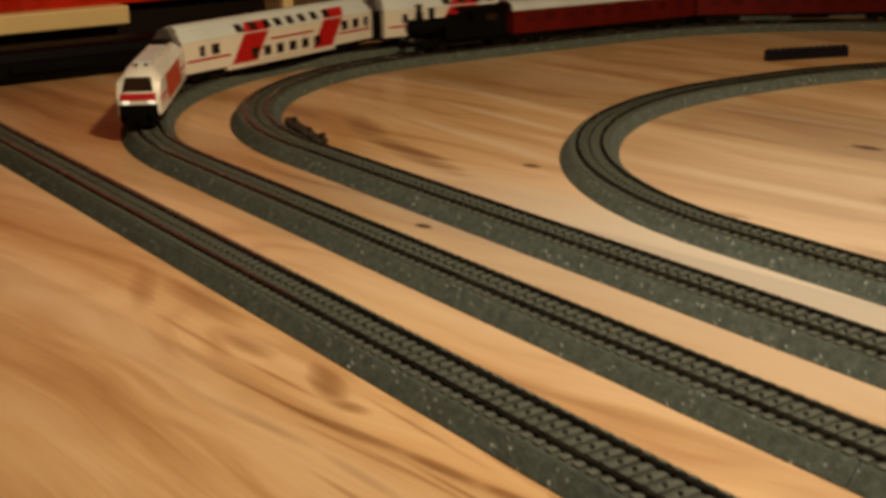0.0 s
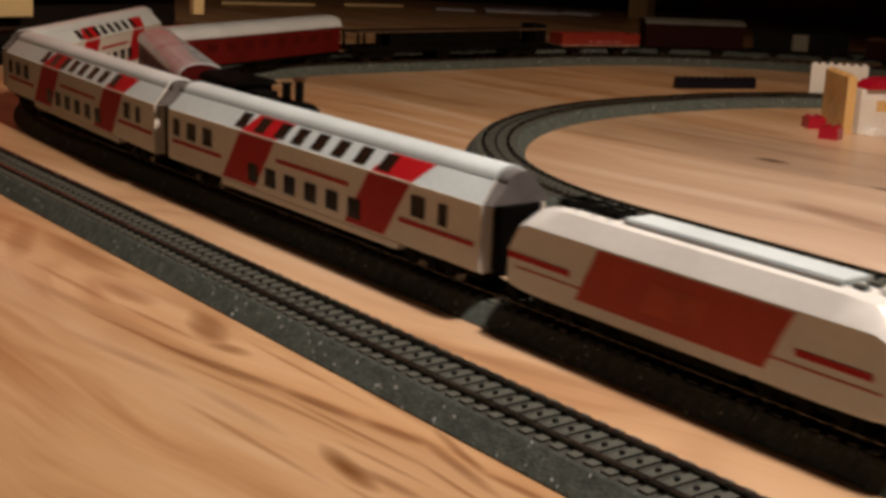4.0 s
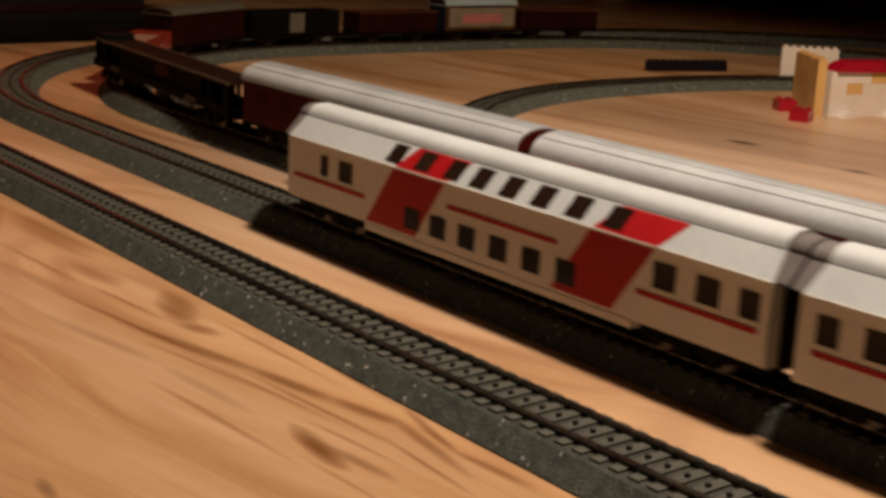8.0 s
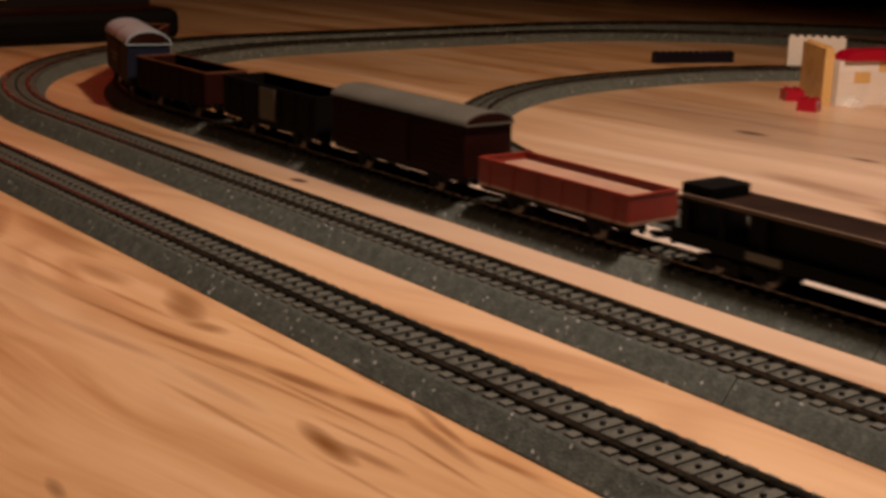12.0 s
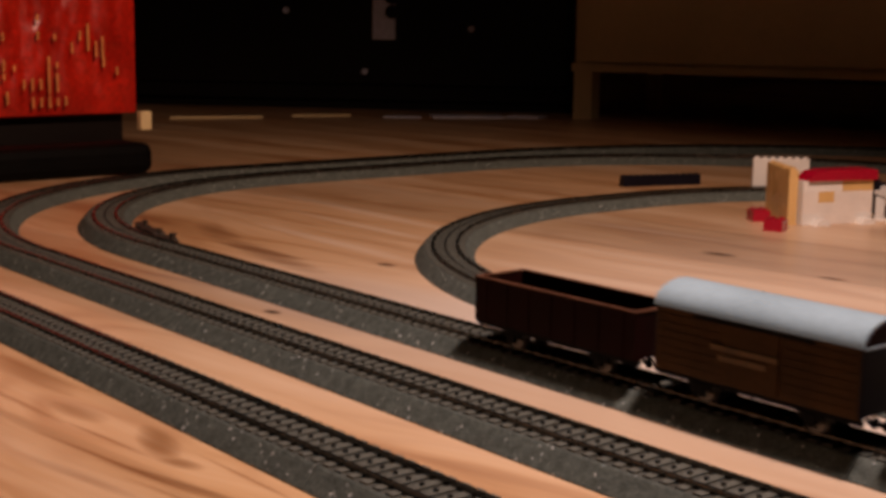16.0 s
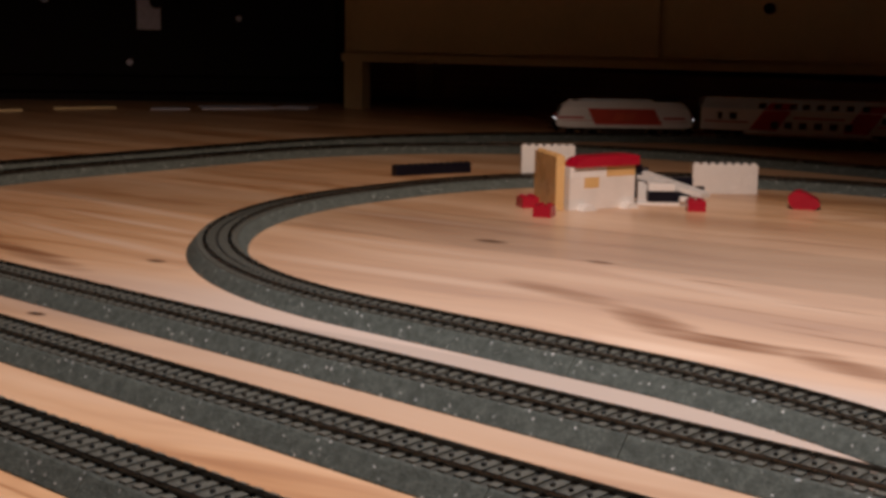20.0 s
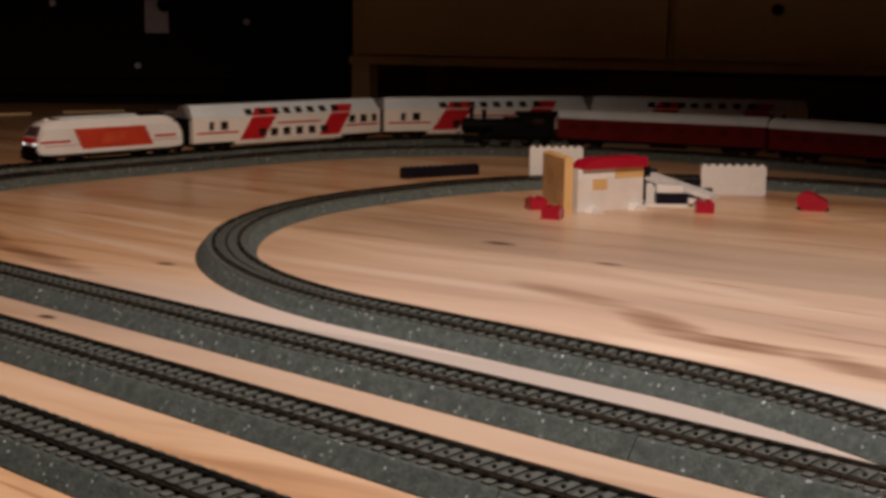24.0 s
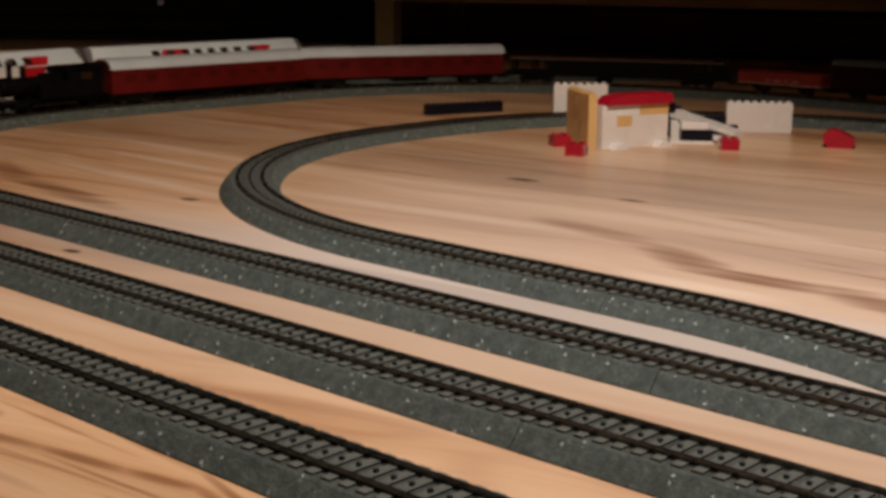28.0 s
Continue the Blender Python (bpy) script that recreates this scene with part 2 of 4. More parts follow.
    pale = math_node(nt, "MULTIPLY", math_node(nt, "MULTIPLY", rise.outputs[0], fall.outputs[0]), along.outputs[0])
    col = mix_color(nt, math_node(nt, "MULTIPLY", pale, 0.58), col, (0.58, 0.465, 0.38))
    # neutral core of the painted glare, along one narrow band
    glare_core = nt.nodes.new("ShaderNodeMapRange")
    glare_core.interpolation_type = "SMOOTHSTEP"
    glare_core.inputs[1].default_value, glare_core.inputs[2].default_value = 0.075, 0.035
    nt.links.new(math_node(nt, "ABSOLUTE", math_node(nt, "SUBTRACT", sep.outputs[1], 0.275)), glare_core.inputs[0])
    col = mix_color(nt, math_node(nt, "MULTIPLY", math_node(nt, "MULTIPLY", glare_core.outputs[0], along.outputs[0]), 0.75), col, (0.54, 0.48, 0.43))
    # marks
    pos = nt.nodes.new("ShaderNodeSeparateXYZ")
    nt.links.new(co.outputs["Object"], pos.inputs[0])
    for marks, ragged, stain in ((PALE_STREAKS, 1.8, (0.70, 0.55, 0.42)), (STREAKS, 2.0, (0.15, 0.055, 0.018)), (FINE_VEINS, 1.2, (0.24, 0.095, 0.026)), (VEINS, 1.5, (0.17, 0.062, 0.016)), (HOOKS, 1.4, (0.20, 0.080, 0.020)),
                                 (SMEARS, 2.4, (0.15, 0.055, 0.018)), (KNOTS, 0.5, (0.045, 0.016, 0.007))):
        total = None
        for kx, ky, a, w, s, lean in marks:
            dx = math_node(nt, "SUBTRACT", pos.outputs[0], kx)
            dy = math_node(nt, "SUBTRACT", pos.outputs[1], ky)
            dy = math_node(nt, "SUBTRACT", dy, math_node(nt, "MULTIPLY", dx, lean))
            d = math_node(nt, "ADD", math_node(nt, "POWER", math_node(nt, "DIVIDE", dx, a), 2), math_node(nt, "POWER", math_node(nt, "DIVIDE", dy, w), 2))
            d = math_node(nt, "ADD", d, math_node(nt, "MULTIPLY", math_node(nt, "SUBTRACT", grains[1], 0.5), ragged))
            k = math_node(nt, "MULTIPLY", math_node(nt, "SUBTRACT", 1.0, d, True), s)
            total = k if total is None else math_node(nt, "MAXIMUM", total, k)
        col = mix_color(nt, total, col, stain)
    sc = nt.nodes.new("ShaderNodeVectorMath")
    sc.operation = "SCALE"
    nt.links.new(col, sc.inputs[0])
    nt.links.new(tone.outputs[0], sc.inputs["Scale"])
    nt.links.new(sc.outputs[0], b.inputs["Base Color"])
    rr = nt.nodes.new("ShaderNodeMapRange")
    rr.inputs[3].default_value, rr.inputs[4].default_value = 0.32, 0.46
    nt.links.new(grains[0], rr.inputs[0])
    nt.links.new(rr.outputs[0], b.inputs["Roughness"])
    b.inputs["Coat Weight"].default_value = 0.38
    b.inputs["Coat Roughness"].default_value = 0.25
    bp = nt.nodes.new("ShaderNodeBump")
    bp.inputs["Strength"].default_value = 0.12
    bp.inputs["Distance"].default_value = 0.0008
    nt.links.new(grains[1], bp.inputs["Height"])
    nt.links.new(bp.outputs[0], b.inputs["Normal"])
    return m


def ballast_material():
    m = bpy.data.materials.new("moulded_ballast")
    m.use_nodes = True
    nt = m.node_tree
    b = nt.nodes["Principled BSDF"]
    co = nt.nodes.new("ShaderNodeTexCoord")
    v = nt.nodes.new("ShaderNodeTexVoronoi")
    v.inputs["Scale"].default_value = 900
    n = nt.nodes.new("ShaderNodeTexNoise")
    n.inputs["Scale"].default_value = 38
    n.inputs["Detail"].default_value = 5
    for q in (v, n):
        nt.links.new(co.outputs["Object"], q.inputs["Vector"])
    sep = nt.nodes.new("ShaderNodeSeparateColor")
    nt.links.new(v.outputs["Color"], sep.inputs[0])
    # rare near-white cells are sparkle painted into the ballast colour
    base = ramp(nt, sep.outputs[0], [(0.0, (0.070, 0.083, 0.075)), (0.6, (0.092, 0.108, 0.098)), (0.985, (0.113, 0.131, 0.120)), (0.996, (0.62, 0.66, 0.66))])
    n2 = nt.nodes.new("ShaderNodeTexNoise")
    n2.inputs["Scale"].default_value = 210
    n2.inputs["Detail"].default_value = 4
    nt.links.new(co.outputs["Object"], n2.inputs["Vector"])
    dirt = mix_color(nt, math_node(nt, "MULTIPLY", n.outputs[0], 0.5), base, (0.074, 0.089, 0.082))
    clump = nt.nodes.new("ShaderNodeMapRange")
    clump.inputs[1].default_value, clump.inputs[2].default_value = 0.35, 0.65
    clump.inputs[3].default_value, clump.inputs[4].default_value = 0.80, 1.16
    nt.links.new(n2.outputs[0], clump.inputs[0])
    tone = nt.nodes.new("ShaderNodeVectorMath")
    tone.operation = "SCALE"
    nt.links.new(dirt, tone.inputs[0])
    nt.links.new(clump.outputs[0], tone.inputs["Scale"])
    dirt = tone.outputs[0]
    nt.links.new(dirt, b.inputs["Base Color"])
    b.inputs["Roughness"].default_value = 0.7
    b.inputs["Specular IOR Level"].default_value = 0.05
    bp = nt.nodes.new("ShaderNodeBump")
    bp.inputs["Strength"].default_value = 0.22
    bp.inputs["Distance"].default_value = 0.0008
    nt.links.new(v.outputs["Distance"], bp.inputs["Height"])
    nt.links.new(bp.outputs[0], b.inputs["Normal"])
    return m


M_FLOOR = floor_material()
M_BALLAST = ballast_material()
M_BEDTOP = mat("roadbed_top", (0.056, 0.058, 0.050), 0.7, var=0.4, scale=60, fine=0.3, bump=0.4, spec=0.1)
M_SLEEPER = mat("sleeper_plastic", (0.086, 0.089, 0.076), 0.6, var=0.35, scale=90, fine=0.25, bump=0.3, spec=0.15)
M_RAIL = mat("rail_nickel", (0.16, 0.14, 0.12), 0.25, 1.0, var=0.35, scale=40, fine=0.2)
M_STUD = mat("contact_stud", (0.02, 0.02, 0.02), 0.4, 0.5)
# one white in two tints: warm floor bounce on sides, cool lamp light on tops
M_WHITE_BOUNCE = mat("white_lacquer_bounce", (0.79, 0.755, 0.69), 0.32, var=0.08, scale=25, fine=0.04, coat=0.15)
M_LOCOWHITE = mat("loco_white_lacquer", (0.78, 0.78, 0.76), 0.3, var=0.07, scale=25, fine=0.03, coat=0.3)
M_WHITE_LIT = mat("white_paint_lit", (0.65, 0.73, 0.77), 0.36, var=0.10, scale=25, fine=0.04, coat=0.1)
M_RED = mat("signal_red_paint", (0.46, 0.009, 0.014), 0.5, var=0.12, scale=30, fine=0.05, spec=0.3)
M_LOCORED = mat("loco_red_paint", (0.50, 0.045, 0.014), 0.5, var=0.15, scale=30, fine=0.06)
M_GLASS = mat("smoked_window", (0.026, 0.014, 0.009), 0.25, var=0.4, scale=40, fine=0.1, spec=0.25)
M_BLACK = mat("black_plastic", (0.003, 0.0028, 0.0025), 0.6, var=0.4, scale=50, fine=0.2, bump=0.2, spec=0.07)
M_UNDER = mat("underframe_plastic", (0.004, 0.0036, 0.003), 0.7, var=0.5, scale=60, fine=0.3, bump=0.3, spec=0.1)
M_STEEL = mat("wheel_steel", (0.10, 0.09, 0.08), 0.3, 1.0, var=0.3)
M_GREYROOF = mat("silver_roof_paint", (0.54, 0.60, 0.64), 0.22, 0.0, var=0.12, scale=24, fine=0.06, coat=0.5)
M_MAROON = mat("maroon_coach_paint", (0.095, 0.006, 0.005), 0.5, var=0.2, scale=30, fine=0.08, spec=0.12)
M_MAROON_D = mat("maroon_end_plate", (0.066, 0.005, 0.004), 0.5, var=0.2, spec=0.12)
M_BROWN = mat("brown_wagon_paint", (0.016, 0.0026, 0.0014), 0.6, var=0.3, scale=40, fine=0.12, bump=0.2, spec=0.08)
M_BROWN_RIM = mat("worn_brown_rim", (0.12, 0.042, 0.018), 0.55, var=0.3, scale=60, fine=0.15)
M_ORANGE = mat("orange_red_wagon", (0.21, 0.017, 0.008), 0.5, var=0.2, scale=40, fine=0.1)
M_VANSIDE = mat("ochre_van_boards", (0.070, 0.034, 0.010), 0.6, var=0.35, scale=45, fine=0.15, spec=0.12)
M_BLUE = mat("dark_blue_van_end", (0.008, 0.012, 0.028), 0.5, var=0.2, spec=0.15)
M_PALEROOF = mat("pale_blue_roof", (0.28, 0.39, 0.46), 0.3, 0.0, var=0.12, scale=24, fine=0.05)
M_DARKROOF = mat("dull_grey_roof", (0.085, 0.084, 0.072), 0.6, var=0.2, scale=30, fine=0.1, spec=0.25)
M_PANEL = mat("grey_door_panel", (0.10, 0.095, 0.075), 0.6, var=0.2, scale=60)
M_PINK = mat("pink_print", (0.36, 0.13, 0.14), 0.5, var=0.15)
M_BRASS = mat("dulled_brass", (0.16, 0.085, 0.04), 0.4, 0.6, var=0.3)
M_LAMPGLASS = mat("headlamp_lens", (0.9, 0.88, 0.8), 0.1, var=0.05)
M_LAMPGLASS.node_tree.nodes["Principled BSDF"].inputs["Emission Color"].default_value = (1.0, 0.93, 0.82, 1)
M_LAMPGLASS.node_tree.nodes["Principled BSDF"].inputs["Emission Strength"].default_value = 0.6
M_BR_WHITE = mat("white_brick", (0.74, 0.72, 0.68), 0.25, var=0.06, scale=20, fine=0.03, coat=0.3)
M_BR_TAN = mat("yellowed_brick", (0.66, 0.42, 0.16), 0.28, var=0.1, scale=30, fine=0.04, coat=0.3)
M_BR_RED = mat("red_brick_plastic", (0.34, 0.004, 0.020), 0.28, var=0.08, scale=30, fine=0.03, coat=0.2, spec=0.35)
M_BR_BLACK = mat("black_brick_plastic", (0.006, 0.006, 0.012), 0.35, var=0.2, spec=0.2)
M_BR_CLEAR = mat("milky_brick", (0.74, 0.69, 0.63), 0.3, var=0.10, scale=50, coat=0.2)
M_CREAM = mat("cream_cupboard_paint", (0.82, 0.64, 0.33), 0.5, var=0.12, scale=6, fine=0.03)
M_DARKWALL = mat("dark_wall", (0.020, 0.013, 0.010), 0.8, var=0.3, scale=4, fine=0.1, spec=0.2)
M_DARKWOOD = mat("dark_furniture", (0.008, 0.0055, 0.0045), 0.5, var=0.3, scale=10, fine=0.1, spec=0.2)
M_PAPER = mat("pale_paper", (0.78, 0.80, 0.95), 0.6, var=0.1, scale=12)
M_REDCLOTH = mat("red_cellophane", (0.50, 0.016, 0.004), 0.3, var=0.45, scale=14, fine=0.25, coat=0.3)
M_GOLDGLINT = mat("gold_glint", (0.85, 0.34, 0.10), 0.4, 0.3, var=0.3, scale=120, fine=0.2)
M_TRAY = mat("pale_wagon_floor", (0.34, 0.20, 0.14), 0.6, var=0.2, scale=50)
M_DECK = mat("lighter_brown_rail", (0.085, 0.052, 0.030), 0.6, var=0.35, scale=60, fine=0.2)
M_OCHRE = mat("faded_ochre_print", (0.16, 0.09, 0.03), 0.6, var=0.4, scale=90, fine=0.3)
M_PANELBOARD = mat("grey_printed_board", (0.19, 0.175, 0.135), 0.5, var=0.25, scale=40)
M_HOOD = mat("grey_rubber_gable", (0.16, 0.15, 0.15), 0.6, var=0.3, scale=60, fine=0.15)
M_PLATE = mat("dark_brown_plate", (0.014, 0.006, 0.0035), 0.6, var=0.35, scale=50, fine=0.2, spec=0.1)
M_SWITCH = mat("brown_switch_plastic", (0.030, 0.021, 0.014), 0.6, var=0.35, scale=70, fine=0.2)
M_CREST = mat("faded_orange_emblem", (0.52, 0.07, 0.02), 0.5, var=0.3, scale=60)
M_CEIL = mat("ceiling_paint", (0.55, 0.5, 0.45), 0.8, var=0.1, scale=3)


# ---- mesh helpers ----
def mesh_of(bm, name, material):
    me = bpy.data.meshes.new(name)
    bmesh.ops.recalc_face_normals(bm, faces=bm.faces)
    bm.to_mesh(me)
    bm.free()
    for mm in (material if isinstance(material, (list, tuple)) else [material]):
        me.materials.append(mm)
    return me


def part(name, bm, material, parent=None, label="", at=None):
    ob = new(name, mesh_of(bm, name, material))
    if parent is not None:
        ob.parent = parent
    if at is not None:
        ob.matrix_basis = at
    return tagged(ob, label)


def shared(name, me, parent, at):
    ob = new(name, me)
    ob.parent = parent
    ob.matrix_basis = at
    return ob


def empty(name, label, category, group="", kind="", at=None):
    ob = new(name)
    if at is not None:
        ob.matrix_basis = at
    return tagged(ob, label, category, group, kind)


def add_box(bm, x0, x1, y0, y1, z0, z1, bevel=0.0):
    v = [bm.verts.new(p) for p in ((x0, y0, z0), (x1, y0, z0), (x1, y1, z0), (x0, y1, z0), (x0, y0, z1), (x1, y0, z1), (x1, y1, z1), (x0, y1, z1))]
    fs = [bm.faces.new([v[i] for i in q]) for q in ((3, 2, 1, 0), (4, 5, 6, 7), (0, 1, 5, 4), (1, 2, 6, 5), (2, 3, 7, 6), (3, 0, 4, 7))]
    if bevel:
        es = {e for f in fs for e in f.edges}
        bmesh.ops.bevel(bm, geom=list(es), offset=bevel, segments=2, affect="EDGES", profile=0.5)
    return bm


def box(x0, x1, y0, y1, z0, z1, bevel=0.0):
    return add_box(bmesh.new(), x0, x1, y0, y1, z0, z1, bevel)


def add_cyl(bm, c, axis, r, h, seg=16, r2=None):
    """A cylinder or cone centred at c, along axis 'x', 'y' or 'z'."""
    m = Matrix.Translation(c) @ {"x": pose(0, 0, 0, 0, 90, 0), "y": pose(0, 0, 0, 90, 0, 0), "z": Matrix()}[axis]
    bmesh.ops.create_cone(bm, cap_ends=True, segments=seg, radius1=r, radius2=r if r2 is None else r2, depth=h, matrix=m)
    return bm


def extrude_profile(pts, x0, x1, bm=None, ends=True):
    """A prism along x from a closed outline of (y, z)."""
    bm = bm or bmesh.new()
    a = [bm.verts.new((x0, y, z)) for y, z in pts]
    b = [bm.verts.new((x1, y, z)) for y, z in pts]
    n = len(pts)
    for i in range(n):
        bm.faces.new((a[i], a[(i + 1) % n], b[(i + 1) % n], b[i]))
    if ends:
        bm.faces.new(a[::-1])
        bm.faces.new(b)
    return bm


def prism(pts, y0, y1, bm=None):
    """A prism along y from a closed outline of (x, z)."""
    bm = bm or bmesh.new()
    a = [bm.verts.new((x, y0, z)) for x, z in pts]
    b = [bm.verts.new((x, y1, z)) for x, z in pts]
    n = len(pts)
    for i in range(n):
        bm.faces.new((a[i], a[(i + 1) % n], b[(i + 1) % n], b[i]))
    bm.faces.new(a[::-1])
    bm.faces.new(b)
    return bm


def smooth(ob, angle=35):
    for p in ob.data.polygons:
        p.use_smooth = True
    ob.data.set_sharp_from_angle(angle=radians(angle))
    return ob


# ---- track plan ----
class Line:
    """A way made of straights and arcs, walked by length."""

    def __init__(self, x, y, h=0.0):
        self.x, self.y, self.h = x, y, h
        self.segs = []
        self.length = 0.0

    def straight(self, n):
        self.segs.append((n, self.x, self.y, self.h, 0.0))
        self.x += n * math.cos(self.h)
        self.y += n * math.sin(self.h)
        self.length += n
        return self

    def arc(self, r, turn):
        a = radians(turn)
        sg = 1 if a > 0 else -1
        n = abs(a) * r
        self.segs.append((n, self.x, self.y, self.h, sg * r))
        self.x += sg * r * (math.sin(self.h + a) - math.sin(self.h))
        self.y -= sg * r * (math.cos(self.h + a) - math.cos(self.h))
        self.h += a
        self.length += n
        return self

    def at(self, s):
        for n, x, y, h, r in self.segs:
            if s <= n + 1e-9:
                if r == 0:
                    return x + s * math.cos(h), y + s * math.sin(h), h
                a = s / r
                return x + r * (math.sin(h + a) - math.sin(h)), y - r * (math.cos(h + a) - math.cos(h)), h + a
            s -= n
        return self.x, self.y, self.h

    def loop(self, s):
        return self.at(s % self.length)


def oval(xl, y0, ra, v, rb, xr):
    """A loop driven counterclockwise from its near left corner."""
    top = y0 + ra + v + rb
    r = (top - y0) / 2
    far = xl - ra + rb
    return Line(xl, y0).straight(xr - xl).arc(r, 180).straight(xr - far).arc(rb, 90).straight(v).arc(ra, 90)


LOOP2 = oval(-0.8512, Y2, 0.3946, 0.3670, 0.6518, -0.05)
LOOP3 = oval(-0.8351, Y3, 0.3355, 0.2634, 0.4139, 0.0)
LINE1 = Line(-2.2, Y1).straight(3.3)
# the inner loop comes round from the far side and runs into the third track through a turnout
LINE4 = Line(1.0, 1.025, math.pi).straight(1.476).arc(0.36, 90).straight(0.05).arc(0.36, 90).straight(0.185).arc(0.44, -24.3).arc(0.44, 24.3)


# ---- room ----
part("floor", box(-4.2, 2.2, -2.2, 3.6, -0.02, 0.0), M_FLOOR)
tagged(bpy.data.objects["floor"], "lacquered orange pine floor with knots and long grain", "floor", kind="structure")
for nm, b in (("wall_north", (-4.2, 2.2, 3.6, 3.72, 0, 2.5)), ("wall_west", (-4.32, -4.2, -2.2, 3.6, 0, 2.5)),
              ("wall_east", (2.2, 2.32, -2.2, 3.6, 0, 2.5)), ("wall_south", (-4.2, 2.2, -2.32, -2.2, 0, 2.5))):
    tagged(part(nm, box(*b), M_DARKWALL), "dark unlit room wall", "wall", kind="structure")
tagged(part("ceiling", box(-4.3, 2.3, -2.3, 3.7, 2.5, 2.6), M_CEIL), "plain painted room ceiling", "ceiling", kind="structure")


# ---- track ----
def sweep(line, profile, s0, s1, step, bm=None, closed=True):
    """Carries a closed outline of (side, z) along a line; side is positive to the left of travel."""
    bm = bm or bmesh.new()
    n = max(1, round((s1 - s0) / step))
    rings = []
    for i in range(n + 1):
        x, y, h = line.at(min(s0 + (s1 - s0) * i / n, line.length))
        rings.append([bm.verts.new((x - a * math.sin(h), y + a * math.cos(h), z)) for a, z in profile])
    k = len(profile)
    for a, b in zip(rings, rings[1:]):
        for j in range(k):
            bm.faces.new((a[j], a[(j + 1) % k], b[(j + 1) % k], b[j]))
    bm.faces.new(rings[0][::-1])
    bm.faces.new(rings[-1])
    return bm


BED_TOP = 0.0086
BED_PROFILE = [(-BED, 0.0), (BED, 0.0), (BED, 0.0006), (0.0158, BED_TOP - 0.0006), (0.0150, BED_TOP), (-0.0150, BED_TOP), (-0.0158, BED_TOP - 0.0006), (-BED, 0.0006)]


def rail_profile(side):
    c = side * (GAUGE / 2 + 0.0006)
    return [(c - 0.0014, BED_TOP - 0.0002), (c + 0.0014, BED_TOP - 0.0002), (c + 0.0014, BED_TOP + 0.0005), (c + 0.0007, BED_TOP + 0.0009), (c + 0.0009, RAIL - 0.0006),
            (c + 0.0009, RAIL), (c - 0.0009, RAIL), (c - 0.0009, RAIL - 0.0006), (c - 0.0007, BED_TOP + 0.0009), (c - 0.0014, BED_TOP + 0.0005)]


SLEEPER_PITCH = 0.0077
_sl = bmesh.new()
add_box(_sl, -0.0021, 0.0021, -0.0142, 0.0142, BED_TOP - 0.0003, BED_TOP + 0.0008)
ME_SLEEPER = mesh_of(_sl, "sleeper", M_SLEEPER)
_st = bmesh.new()
add_box(_st, -0.0007, 0.0007, -0.0007, 0.0007, BED_TOP + 0.0005, BED_TOP + 0.0019)
ME_STUD = mesh_of(_st, "contact_stud", M_STUD)


def track(name, line, label, near):
    """Roadbed track clipped together from sections, with two rails, sleepers and a row of contact studs."""
    tr = empty(name, label, "model railway track", "tracks on the floor")
    count = max(1, round(line.length / 0.205))
    for i in range(count):
        a, b = line.length * i / count, line.length * (i + 1) / count
        bm = sweep(line, BED_PROFILE, a + 0.0002, b - 0.0002, 0.02)
        for f in bm.faces:
            f.material_index = int(min(v.co.z for v in f.verts) > BED_TOP - 0.0001)
        part("roadbed_section", bm, [M_BALLAST, M_BEDTOP], tr)
    for side in (-1, 1):
        part("rail", sweep(line, rail_profile(side), 0.0, line.length, 0.02), M_RAIL, tr)
    rest_v, rest_f, rest2_v, rest2_f = [], [], [], []
    for i in range(int(line.length / SLEEPER_PITCH)):
        s = (i + 0.5) * SLEEPER_PITCH
        x, y, h = line.at(s)
        m = Matrix.Translation((x, y, 0)) @ Matrix.Rotation(h, 4, "Z")
        if near(x, y):
            shared("sleeper", ME_SLEEPER, tr, m)
            shared("contact_stud", ME_STUD, tr, m)
        else:
            o = len(rest_v)
            rest_v += [m @ v.co for v in ME_SLEEPER.vertices]
            rest_f += [[o + k for k in p.vertices] for p in ME_SLEEPER.polygons]
            o = len(rest2_v)
            rest2_v += [m @ v.co for v in ME_STUD.vertices]
            rest2_f += [[o + k for k in p.vertices] for p in ME_STUD.polygons]
    for nm, vv, ff, mm in (("sleeper_row", rest_v, rest_f, M_SLEEPER), ("contact_row", rest2_v, rest2_f, M_STUD)):
        if vv:
            me = bpy.data.meshes.new(nm)
            me.from_pydata(vv, [], ff)
            me.materials.append(mm)
            ob = new(nm, me)
            ob.parent = tr
            tagged(ob, kind="stuff")
    return tr


track("outer_track", LINE1, "grey roadbed track running straight over the floorboards", lambda x, y: -0.75 < x < 0.12)
track("passenger_track", LOOP2, "grey roadbed track loop that the white train runs on", lambda x, y: -0.85 < x < 0.12 and y < 0.2)
track("goods_track", LOOP3, "grey roadbed track loop that the goods train runs on", lambda x, y: -0.85 < x < 0.12 and y < 0.25)
track("inner_track", LINE4, "grey roadbed curve running into the goods track through a turnout", lambda x, y: -0.85 < x < 0.12 and y < 0.62)


# ---- rolling stock ----
TRAINS = {}


def wheelset(bm, x, r=0.0055):
    for s in (-1, 1):
        add_cyl(bm, (x, s * GAUGE / 2, RAIL + r - 0.0002), "y", r, 0.0026, 18)
        add_cyl(bm, (x, s * (GAUGE / 2 - 0.0014), RAIL + r - 0.0002), "y", r + 0.0007, 0.0008, 18)
    add_cyl(bm, (x, 0, RAIL + r), "y", 0.0011, GAUGE, 8)


